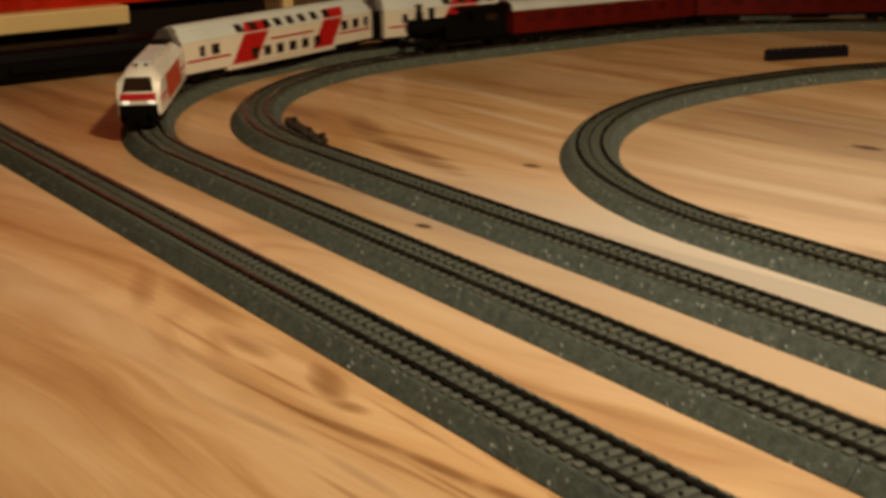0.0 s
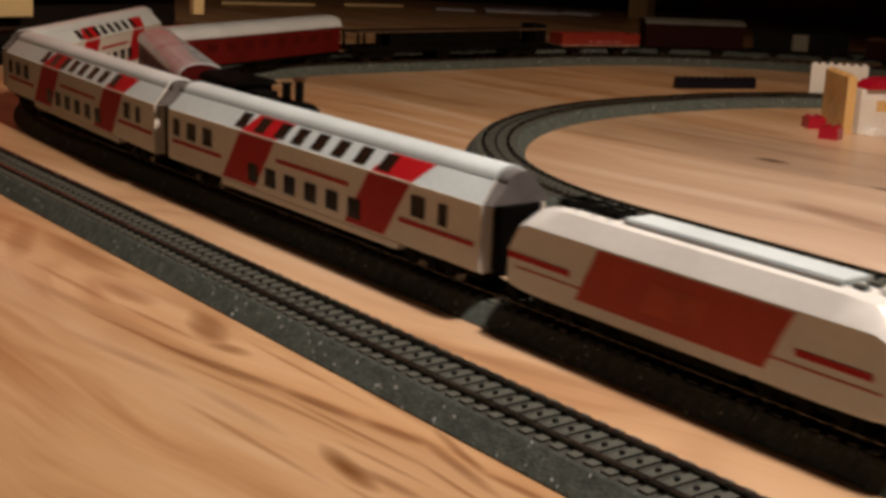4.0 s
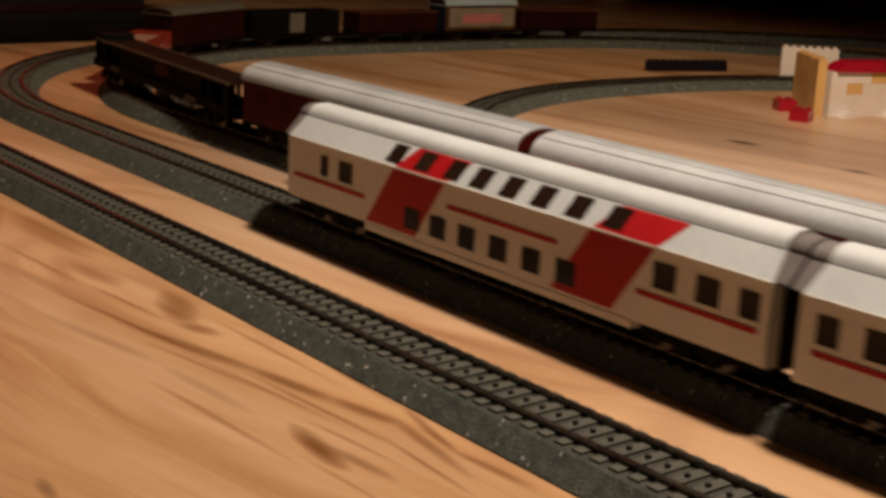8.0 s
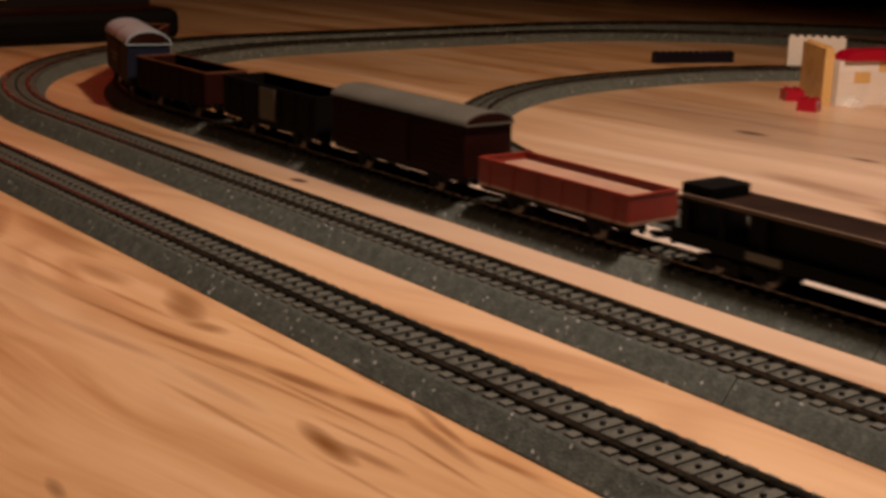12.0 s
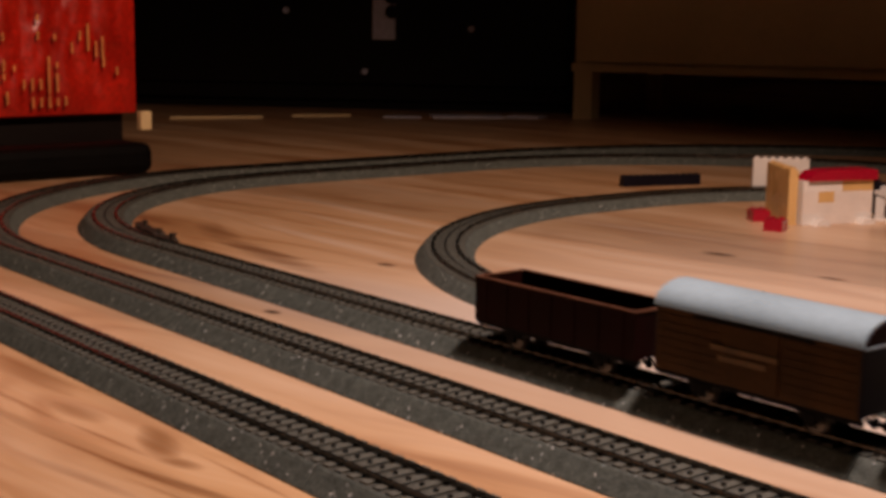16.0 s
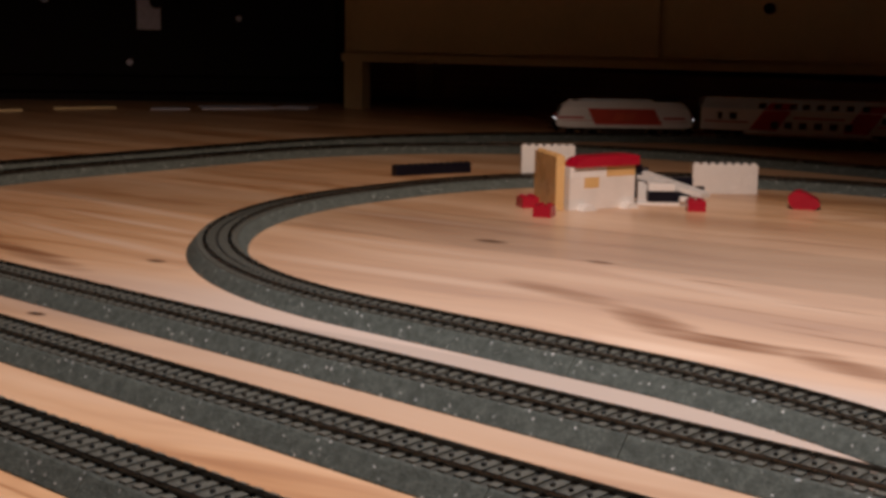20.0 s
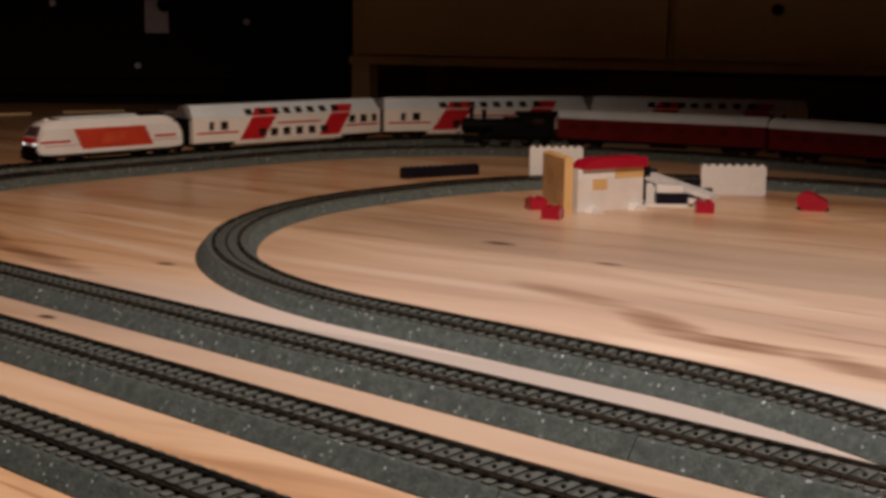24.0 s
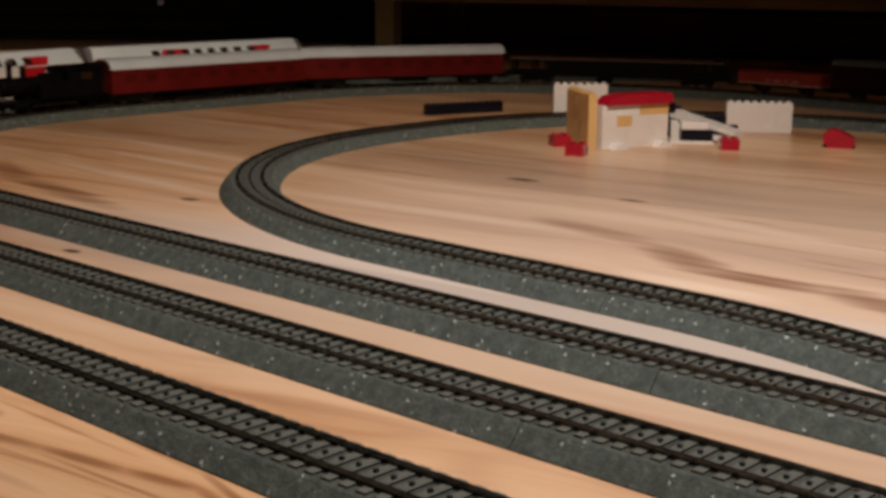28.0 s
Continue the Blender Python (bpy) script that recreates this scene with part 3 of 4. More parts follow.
def bogie(parent, x, base=0.028, material=None, top=0.0235):
    bm = bmesh.new()
    for s in (-1, 1):
        add_box(bm, x - base / 2 - 0.006, x + base / 2 + 0.006, s * 0.0125 - 0.0012, s * 0.0125 + 0.0012, RAIL + 0.0045, RAIL + 0.0085)
        for k in (-1, 0, 1):
            add_box(bm, x + k * base / 2 - 0.003, x + k * base / 2 + 0.003, s * 0.0138 - 0.001, s * 0.0138 + 0.001, RAIL + 0.0028, RAIL + 0.0078)
    add_box(bm, x - base / 2, x + base / 2, -0.012, 0.012, RAIL + 0.006, top)
    bg = part("bogie", bm, material or M_UNDER, parent)
    for k in (-1, 1):
        w = bmesh.new()
        wheelset(w, x + k * base / 2)
        smooth(part("wheelset", w, M_STEEL if material is None else M_UNDER, bg), 40)
    return bg


def coupling(parent, x, sgn):
    bm = bmesh.new()
    add_box(bm, min(x, x + sgn * 0.009), max(x, x + sgn * 0.009), -0.0018, 0.0018, RAIL + 0.006, RAIL + 0.0078)
    add_box(bm, x + sgn * 0.007 - 0.0008, x + sgn * 0.007 + 0.0008, -0.006, 0.006, RAIL + 0.0062, RAIL + 0.009)
    part("coupling", bm, M_BLACK, parent, "small black hook coupling")


def buffers(parent, x, sgn, z=RAIL + 0.0115):
    for s in (-1, 1):
        bm = bmesh.new()
        add_cyl(bm, (x + sgn * 0.0015, s * 0.0098, z), "x", 0.0011, 0.003, 10)
        add_cyl(bm, (x + sgn * 0.0034, s * 0.0098, z), "x", 0.0024, 0.0008, 14)
        part("buffer", bm, M_BLACK, parent)


W2 = 0.0175     # half width of the double-decker
Z_SHOULDER, Z_EAVE, Z_TOP = 0.0498, 0.0596, 0.0653
SLOPE = 0.0086  # the upper deck leans in by this much


def dd_side(z):
    """Half width of the double-decker at a height."""
    return W2 if z <= Z_SHOULDER else W2 - SLOPE * (z - Z_SHOULDER) / (Z_EAVE - Z_SHOULDER)


def side_plate(x0, x1, z0, z1, slant=0.0, lift=0.00025, seg=1):
    """A thin plate on the viewer's side (towards -y), following the lean; slant shifts the top along x."""
    bm = bmesh.new()
    zs = [z0 + (z1 - z0) * i / seg for i in range(seg + 1)]
    rows = []
    for z in zs:
        o = slant * (z - z0) / (z1 - z0) if z1 > z0 else 0
        w = dd_side(z)
        rows.append([bm.verts.new(p) for p in ((x0 + o, -w - lift, z), (x1 + o, -w - lift, z), (x1 + o, -w + 0.0004, z), (x0 + o, -w + 0.0004, z))])
    for a, b in zip(rows, rows[1:]):
        for j in range(4):
            bm.faces.new((a[j], a[(j + 1) % 4], b[(j + 1) % 4], b[j]))
    bm.faces.new(rows[0][::-1])
    bm.faces.new(rows[-1])
    return bm


def dd_coach(three_behind):
    """White double-deck coach with two slanting red bands; the end windows match on both sides."""
    L = 0.295
    co = empty("double_deck_coach", "white double-deck model coach with red bands, " + ("three" if three_behind else "two") + " rear windows", "model train coach", "coaches of the white train")
    prof = [(-W2 + 0.001, 0.0205), (-W2, 0.0215), (-W2, Z_SHOULDER), (-W2 + SLOPE, Z_EAVE)]
    arch = [(-(W2 - SLOPE) * math.cos(radians(a)) * 0.99, Z_EAVE + (Z_TOP - Z_EAVE) * math.sin(radians(a))) for a in range(12, 90, 13)]
    bm = extrude_profile(prof + [(W2 - SLOPE, Z_EAVE), (W2, Z_SHOULDER), (W2, 0.0215), (W2 - 0.001, 0.0205)], -L / 2, L / 2)
    for v in bm.verts:
        if v.co.z > Z_SHOULDER + 0.001:
            v.co.x -= math.copysign(0.0026, v.co.x)
    # leaning upper deck takes the cool tint, as if lit from above
    for f in bm.faces:
        f.material_index = int(abs(f.normal.x) < 0.5 and min(v.co.z for v in f.verts) > Z_SHOULDER - 0.0001)
    part("body", bm, [M_WHITE_BOUNCE, M_WHITE_LIT], co)
    roof_pts = [(-(W2 - SLOPE) - 0.0002, Z_EAVE + 0.0001)] + arch + [(-y, z) for y, z in arch[::-1]] + [(W2 - SLOPE + 0.0002, Z_EAVE + 0.0001)]
    smooth(part("roof", extrude_profile(roof_pts, -L / 2 + 0.0028, L / 2 - 0.0028), M_WHITE_LIT, co, "glossy white rounded roof"), 50)
    part("skirt", box(-0.0815, 0.087, -W2 + 0.0003, W2 - 0.0003, 0.0175, 0.0204), M_WHITE_BOUNCE, co)
    part("underframe", box(-L / 2 + 0.003, L / 2 - 0.003, -0.0125, 0.0125, 0.0165, 0.0203), M_UNDER, co)
    lip = bmesh.new()
    for s in (-1, 1):
        add_box(lip, -L / 2 + 0.0005, L / 2 - 0.0005, s * (W2 + 0.0001) - 0.0003, s * (W2 + 0.0001) + 0.0003, Z_SHOULDER - 0.0004, Z_SHOULDER + 0.0004)
    part("waist_ledge", lip, M_WHITE_BOUNCE, co)
    for turn in (0, 180):
        m = Matrix.Rotation(radians(turn), 4, "Z")

        def X(u):
            return (u - 0.5) * L
        for u0, u1 in ((0.228, 0.352), (0.648, 0.760)):
            part("red_band", side_plate(X(u0), X(u1), 0.0222, Z_SHOULDER - 0.0006, 0.0190, 0.0002), M_RED, co, "slanting red band", m)
            part("upper_red_band", side_plate(X(u0) + 0.0200, X(u1) + 0.0200, Z_SHOULDER + 0.0006, Z_EAVE - 0.0005, 0.0075, 0.0002), M_RED, co, "slanting red band", m)
        for u in (0.283, 0.353, 0.422, 0.481, 0.545, 0.609, 0.676, 0.745):
            part("upper_window", side_plate(X(u) - 0.0052, X(u) + 0.0050, 0.0515, 0.0586, 0.0004, 0.0004), M_GLASS, co, at=m)
        for u in (0.345, 0.406, 0.472, 0.540, 0.608, 0.675):
            part("lower_window", side_plate(X(u) - 0.0055, X(u) + 0.0052, 0.0250, 0.0345, 0.0, 0.0004), M_GLASS, co, at=m)
        ends = ((0.037, 0.0040), (0.100, 0.0052), (0.166, 0.0052), (0.848, 0.0052), (0.910, 0.0032)) if three_behind else ((0.108, 0.0030), (0.168, 0.0054), (0.843, 0.0052), (0.911, 0.0052), (0.972, 0.0042))
        for u, w in ends:
            u = u if turn == 0 else 1 - u
            part("end_window", side_plate(X(u) - w, X(u) + w, 0.0355, 0.0452, 0.0, 0.0004), M_GLASS, co, at=m)
        for u0, u1, z in ((0.02, 0.222, 0.0312), (0.425, 0.655, 0.0392), (0.80, 0.985, 0.0312)):
            part("red_stripe", side_plate(X(u0), X(u1), z, z + 0.0021, 0.0, 0.0003), M_RED, co, "thin red stripe", m)
    for sgn in (-1, 1):
        x = sgn * L / 2
        a, b = min(x, x + sgn * 0.0052), max(x, x + sgn * 0.0052)
        part("gangway", box(a, b, -W2 * 0.66, W2 * 0.66, 0.0206, 0.0500, 0.0012), M_BLACK, co, "black rubber gangway")
        hood = [(-W2 * 0.92, 0.0502), (-W2 + SLOPE + 0.0009, Z_EAVE - 0.0006)] + [(y * 0.93, z - 0.0012) for y, z in arch]
        hood = hood + [(-y, z) for y, z in hood[::-1]]
        smooth(part("gangway_hood", extrude_profile(hood, min(x - sgn * 0.0075, x + sgn * 0.0050), max(x - sgn * 0.0075, x + sgn * 0.0050)), M_HOOD, co, "grey arched gable between the coaches"), 40)
        bogie(co, sgn * 0.110)
        coupling(co, x, sgn)
    return co


def electric_loco():
    L = 0.191
    lo = empty("electric_locomotive", "white and red model electric locomotive with dark windscreen and headlamps", "model locomotive")
    w, zs, zt = 0.0170, 0.0475, 0.0565
    tip = [(0.0, 0.0245, 0.0330), (0.0022, 0.021, 0.0400), (0.0080, 0.0200, 0.0500), (0.0125, 0.0196, 0.0536), (0.0190, 0.0194, 0.0556), (0.030, 0.0192, zt)]
    cols = [(-L / 2 + x, zb, top) for x, zb, top in tip] + [(L / 2 - x, zb, top) for x, zb, top in tip[::-1]]
    bm = bmesh.new()
    rings = []
    for x, zb, top in cols:
        near_end = 0.0022 if abs(x) > L / 2 - 0.002 else 0.0
        ww = w - near_end
        sh = min(zs, top - 0.004)
        pts = [(-ww + 0.0012, zb), (-ww, zb + 0.0012), (-ww, sh), (-ww + 0.0060, top - 0.0010), (-ww + 0.0085, top), (ww - 0.0085, top), (ww - 0.0060, top - 0.0010), (ww, sh), (ww, zb + 0.0012), (ww - 0.0012, zb)]
        rings.append([bm.verts.new((x, y, z)) for y, z in pts])
    for a, b in zip(rings, rings[1:]):
        for j in range(len(a)):
            bm.faces.new((a[j], a[(j + 1) % len(a)], b[(j + 1) % len(a)], b[j]))
    bm.faces.new(rings[0][::-1])
    bm.faces.new(rings[-1])
    smooth(part("body", bm, M_LOCOWHITE, lo), 28)
    for turn in (0, 180):
        m = Matrix.Rotation(radians(turn), 4, "Z")
        sl = 0.011 if turn == 0 else -0.011
        part("red_panel", prism([(-0.0465 - sl / 2, 0.0245), (0.0470 - sl / 2, 0.0245), (0.0470 + sl / 2, 0.0465), (-0.0465 + sl / 2, 0.0465)], -w - 0.0003, -w + 0.0005), M_LOCORED, lo, "large red side panel", m)
        part("crest", prism([(-0.018, 0.029), (0.012, 0.029), (0.016, 0.041), (-0.012, 0.041)], -w - 0.0005, -w + 0.0003), M_CREST, lo, "faded orange emblem", m)
        for x0, x1 in ((-0.093, -0.056), (0.054, 0.084)):
            part("red_stripe", prism([(x0, 0.0325), (x1, 0.0325), (x1, 0.0350), (x0, 0.0350)], -w - 0.0003, -w + 0.0004), M_RED, lo, "red side stripe", m)
        part("side_groove", prism([(-0.088, 0.0290), (0.088, 0.0290), (0.088, 0.0297), (-0.088, 0.0297)], -w - 0.0002, -w + 0.0004), M_LOCORED, lo, "thin dark red line along the side", m)
        # windscreen on the sloping nose
        bm = bmesh.new()
        for y0, y1 in ((-0.0118, 0.0118),):
            a = [(L / 2 - 0.0024, 0.0400), (L / 2 - 0.0080, 0.0500)]
            vs = []
            for x, z in a:
                k = 0.84 if z > 0.045 else 1.0
                vs += [bm.verts.new((x + 0.0007, y0 * k, z + 0.0005)), bm.verts.new((x + 0.0007, y1 * k, z + 0.0005))]
            us = [bm.verts.new(v.co - Vector((0.0012, 0, 0.0009))) for v in vs]
            for q in ((vs[0], vs[1], vs[3], vs[2]), (us[2], us[3], us[1], us[0]), (vs[0], vs[2], us[2], us[0]), (vs[1], us[1], us[3], vs[3]), (vs[2], vs[3], us[3], us[2]), (vs[0], us[0], us[1], vs[1])):
                bm.faces.new(q)
        part("windscreen", bm, M_GLASS, lo, "dark raked windscreen", m)
        part("nose_stripe", prism([(L / 2 - 0.0018, 0.0385), (L / 2 - 0.0008, 0.0335), (L / 2 + 0.0004, 0.0335), (L / 2 - 0.0012, 0.0385)], -0.0136, 0.0136), M_RED, lo, "red stripe across the nose", m)
        for s in (-1, 1):
            bm = bmesh.new()
            add_box(bm, L / 2 - 0.0010, L / 2 + 0.0012, s * 0.0100 - 0.0026, s * 0.0100 + 0.0026, 0.0304, 0.0332, 0.0005)
            part("headlamp", bm, M_LAMPGLASS, lo, "bright white headlamp", m)
        bm = bmesh.new()
        add_box(bm, L / 2 - 0.006, L / 2 + 0.0004, -0.0146, 0.0146, 0.0160, 0.0300)
        add_box(bm, L / 2 - 0.004, L / 2 + 0.0006, -0.0110, 0.0110, 0.0135, 0.0165)
        part("buffer_beam", bm, M_BLACK, lo, "black buffer beam and snow plough", m)
    rf = bmesh.new()
    add_box(rf, -0.038, 0.062, -0.0072, 0.0072, zt - 0.0004, zt + 0.0024, 0.0007)
    part("roof_hood", rf, M_WHITE_LIT, lo, "raised white equipment hood on the roof")
    bm = bmesh.new()
    for y in (-0.004, 0.004):
        add_box(bm, 0.0640, 0.0690, y - 0.0016, y + 0.0016, zt - 0.0003, zt + 0.0014)
    part("roof_vent", bm, M_DARKROOF, lo, "small grey roof grilles")
    part("roof_horn", box(0.0725, 0.0775, -0.0022, 0.0022, 0.0552, 0.0580, 0.0006), M_LOCOWHITE, lo, "small white roof horn")
    for y in (-0.0078, 0.0078):
        part("roof_rail", box(-0.038, 0.062, y - 0.0004, y + 0.0004, zt - 0.0002, zt + 0.0016), M_GREYROOF, lo, "thin grey roof rail")
    x = -0.060
    pan = part("pantograph", box(x - 0.017, x + 0.017, -0.0062, 0.0062, zt - 0.0004, zt + 0.0007), M_BLACK, lo, "folded dark pantograph")
    for y in (-0.0052, 0.0052):
        part("arm", box(x - 0.016, x + 0.016, y - 0.0005, y + 0.0005, zt + 0.0016, zt + 0.0024), M_BLACK, pan)
    for k in (-0.014, -0.004, 0.006, 0.015):
        part("cross_bar", box(x + k - 0.0006, x + k + 0.0006, -0.0085, 0.0085, zt + 0.0020, zt + 0.0028), M_BLACK, pan)
    for k in (-0.015, 0.015):
        for y in (-0.0052, 0.0052):
            part("insulator", add_cyl(bmesh.new(), (x + k, y, zt + 0.001), "z", 0.0011, 0.003, 8), M_BLACK, pan)
    part("underframe", box(-0.030, 0.030, -0.0140, 0.0140, 0.0150, 0.0200), M_UNDER, lo)
    for sgn in (-1, 1):
        bogie(lo, sgn * 0.058, 0.032, M_UNDER, 0.0215)
        coupling(lo, sgn * L / 2, sgn)
        buffers(lo, sgn * L / 2, sgn, 0.0235)
    return lo


def steam_loco():
    L = 0.122
    st = empty("steam_locomotive", "small black model steam tank locomotive with tall chimney", "model locomotive")
    part("frame", box(-L / 2, L / 2, -0.0125, 0.0125, 0.0195, 0.0235, 0.0006), M_BLACK, st)
    bm = bmesh.new()
    add_cyl(bm, (0.018, 0, 0.0365), "x", 0.0092, 0.070, 28)
    for x in (-0.008, 0.010, 0.030, 0.046):
        add_cyl(bm, (x, 0, 0.0365), "x", 0.0096, 0.0012, 28)
    smooth(part("boiler", bm, M_BLACK, st), 40)
    bm = bmesh.new()
    add_cyl(bm, (0.050, 0, 0.0365), "x", 0.0100, 0.013, 28)
    add_cyl(bm, (0.0575, 0, 0.0365), "x", 0.0088, 0.0025, 28, 0.0070)
    smooth(part("smokebox", bm, M_BLACK, st), 40)
    bm = bmesh.new()
    add_cyl(bm, (0.046, 0, 0.0520), "z", 0.0027, 0.0170, 16, 0.0030)
    smooth(part("chimney", bm, M_BLACK, st), 40)
    smooth(part("chimney_cap", add_cyl(bmesh.new(), (0.046, 0, 0.0602), "z", 0.0036, 0.0024, 18, 0.0046), M_BRASS, st, "dull brass chimney cap"), 40)
    for x, r, h in ((0.030, 0.0030, 0.0078),):
        bm = bmesh.new()
        add_cyl(bm, (x, 0, 0.0455 + h / 2), "z", r, h, 18)
        bmesh.ops.create_uvsphere(bm, u_segments=16, v_segments=8, radius=r, matrix=Matrix.Translation((x, 0, 0.0455 + h)))
        smooth(part("dome", bm, M_BLACK, st), 50)
    for s in (-1, 1):
        part("side_tank", box(-0.022, 0.022, s * 0.0125 - 0.0038, s * 0.0125 + 0.0038, 0.0235, 0.0395, 0.0008), M_BLACK, st)
        bm = bmesh.new()
        add_cyl(bm, (0.046, s * 0.0128, 0.0195), "x", 0.0042, 0.018, 16)
        smooth(part("cylinder", bm, M_BLACK, st), 40)
        rod = bmesh.new()
        add_box(rod, -0.024, 0.030, s * 0.0135 - 0.0005, s * 0.0135 + 0.0005, 0.0172, 0.0186)
        part("coupling_rod", rod, M_STEEL, st)
    part("cab", box(-0.058, -0.014, -0.0150, 0.0150, 0.0235, 0.0500, 0.0010), M_BLACK, st)
    part("firebox_top", box(-0.013, 0.006, -0.0080, 0.0080, 0.0400, 0.0475, 0.0012), M_BLACK, st)
    part("dome_cap", add_cyl(bmesh.new(), (0.030, 0, 0.0558), "z", 0.0036, 0.0014, 16), M_BLACK, st)
    pts = [(-0.0168, 0.0498)] + [(-0.0168 * math.cos(radians(a)), 0.0498 + 0.0052 * math.sin(radians(a))) for a in range(0, 181, 15)] + [(0.0168, 0.0498)]
    smooth(part("cab_roof", extrude_profile(pts[1:-1], -0.062, -0.010), M_BLACK, st), 50)
    for s in (-1, 1):
        part("cab_window", box(-0.044, -0.030, s * 0.0151 - 0.0003, s * 0.0151 + 0.0003, 0.0405, 0.0475), M_GLASS, st)
    for x in (-0.024, 0.003, 0.030):
        bm = bmesh.new()
        wheelset(bm, x, 0.0080)
        smooth(part("driving_wheelset", bm, M_BLACK, st), 40)
    bm = bmesh.new()
    wheelset(bm, -0.048, 0.0055)
    smooth(part("trailing_wheelset", bm, M_BLACK, st), 40)
    for s in (-1, 1):
        bm = bmesh.new()
        add_cyl(bm, (L / 2 + 0.0012, s * 0.0090, 0.0265), "x", 0.0019, 0.0034, 12)
        part("lamp", bm, M_DARKROOF, st)
    for sgn in (-1, 1):
        buffers(st, sgn * L / 2, sgn, 0.0215)
        coupling(st, sgn * L / 2, sgn)
    return st


def maroon_coach():
    L, w = 0.2625, 0.0165
    co = empty("maroon_coach", "dark maroon model coach with rounded silver-grey roof", "model train coach", "maroon coaches of the goods train")
    part("body", box(-L / 2, L / 2, -w, w, 0.0225, 0.0480, 0.0006), M_MAROON, co)
    pts = [(-(w + 0.0006) * math.cos(radians(a)), 0.0476 + 0.0110 * math.sin(radians(a)) ** 0.85) for a in range(0, 181, 10)]
    roof = smooth(part("roof", extrude_profile(pts, -L / 2 - 0.0012, L / 2 + 0.0012), M_GREYROOF, co, "rounded silver-grey roof"), 50)
    for a in (50, 75, 105, 130):
        y, z = -(w + 0.0006) * math.cos(radians(a)), 0.0476 + 0.0110 * math.sin(radians(a)) ** 0.85
        part("roof_rib", box(-L / 2, L / 2, y - 0.0007, y + 0.0007, z - 0.0005, z + 0.00012), M_GREYROOF, roof)
    arch = [(y * 0.955, 0.0474 + (z - 0.0476) * 0.93) for y, z in pts]
    for s in (-1, 1):
        x = s * (L / 2 + 0.0012)
        part("end_arch", extrude_profile(arch, min(x, x + s * 0.0006), max(x, x + s * 0.0006)), M_MAROON_D, co, "dark maroon roof end")
        for i in range(9):
            x = -0.108 + i * 0.027
            part("window", box(x - 0.0065, x + 0.0065, s * w - 0.0003 * (s < 0) - 0.0001, s * w + 0.0003 * (s > 0) + 0.0001, 0.0345, 0.0425), M_MAROON_D, co)
        part("sole_bar", box(-L / 2 + 0.002, L / 2 - 0.002, s * 0.0140 - 0.0008, s * 0.0140 + 0.0008, 0.0200, 0.0226), M_BLACK, co)
    for sgn in (-1, 1):
        x = sgn * L / 2
        part("end_plate", box(min(x, x + sgn * 0.0012), max(x, x + sgn * 0.0012), -0.0075, 0.0075, 0.0235, 0.0470, 0.0003), M_MAROON_D, co)
        bogie(co, sgn * 0.098)
        buffers(co, x, sgn, 0.0232)
        coupling(co, x, sgn)
    part("battery_box", box(-0.030, 0.012, -0.0120, 0.0120, 0.0160, 0.0205), M_UNDER, co)
    return co


def girder_wagon():
    """Long black bogie wagon with lattice ends carrying a dark load."""
    L = 0.272
    wg = empty("well_wagon", "long black bogie wagon with lattice ends and a dark load", "model goods wagon", "goods wagons")
    for s in (-1, 1):
        part("side_beam", box(-L / 2, L / 2, s * 0.0138 - 0.0011, s * 0.0138 + 0.0011, 0.0212, 0.0275, 0.0004), M_BLACK, wg)
        part("truss", box(0.006, 0.024, s * 0.0125 - 0.0010, s * 0.0125 + 0.0010, 0.0125, 0.0196), M_BLACK, wg)
        part("top_rail", box(-L / 2 + 0.004, L / 2 - 0.004, s * 0.0138 - 0.0010, s * 0.0138 + 0.0010, 0.0415, 0.0432), M_DECK, wg)
        for x in (-0.128, -0.108, -0.086, 0.086, 0.102, 0.128):
            part("post", box(x - 0.0014, x + 0.0014, s * 0.0138 - 0.0010, s * 0.0138 + 0.0010, 0.0270, 0.0416), M_BLACK, wg)
    part("top_plate", box(-L / 2 + 0.021, L / 2 - 0.004, -0.0126, 0.0126, 0.0416, 0.0428), M_PLATE, wg, "flat dark brown top plate")
    part("deck", box(-L / 2 + 0.002, L / 2 - 0.002, -0.0132, 0.0132, 0.0225, 0.0242), M_BLACK, wg)
    part("load", box(-0.096, 0.084, -0.0126, 0.0126, 0.0242, 0.0412, 0.0008), M_BLACK, wg, "long black crate load")
    bm = bmesh.new()
    bmesh.ops.create_cone(bm, cap_ends=True, segments=24, radius1=0.0075, radius2=0.0075, depth=0.0006, matrix=Matrix.Translation((0.012, -0.0130, 0.036)) @ pose(0, 0, 0, 90, 0, 0) @ Matrix.Diagonal((1.9, 0.55, 1, 1)))
    part("red_plate", bm, M_MAROON, wg, "dull red oval plate")
    part("brake_cabin", box(-0.134, -0.117, -0.0128, 0.0128, 0.0242, 0.0478, 0.0008), M_BLACK, wg, "small black brakeman's cabin")
    for x in (-0.085, 0.070):
        part("white_plate", box(x - 0.009, x + 0.009, -0.0152, -0.0148, 0.0226, 0.0262), M_PANEL, wg, "pale lettering plate")
    for sgn in (-1, 1):
        bogie(wg, sgn * 0.100)
        buffers(wg, sgn * L / 2, sgn, 0.0225)
        coupling(wg, sgn * L / 2, sgn)
    return wg


def under_wagon(wg, L, base):
    for s in (-1, 1):
        part("sole_bar", box(-L / 2, L / 2, s * 0.0125 - 0.0009, s * 0.0125 + 0.0009, 0.0192, 0.0224), M_UNDER, wg)
        for x in (-base / 2, base / 2):
            bm = bmesh.new()
            add_box(bm, x - 0.0060, x + 0.0060, s * 0.0128 - 0.0008, s * 0.0128 + 0.0008, 0.0170, 0.0195)
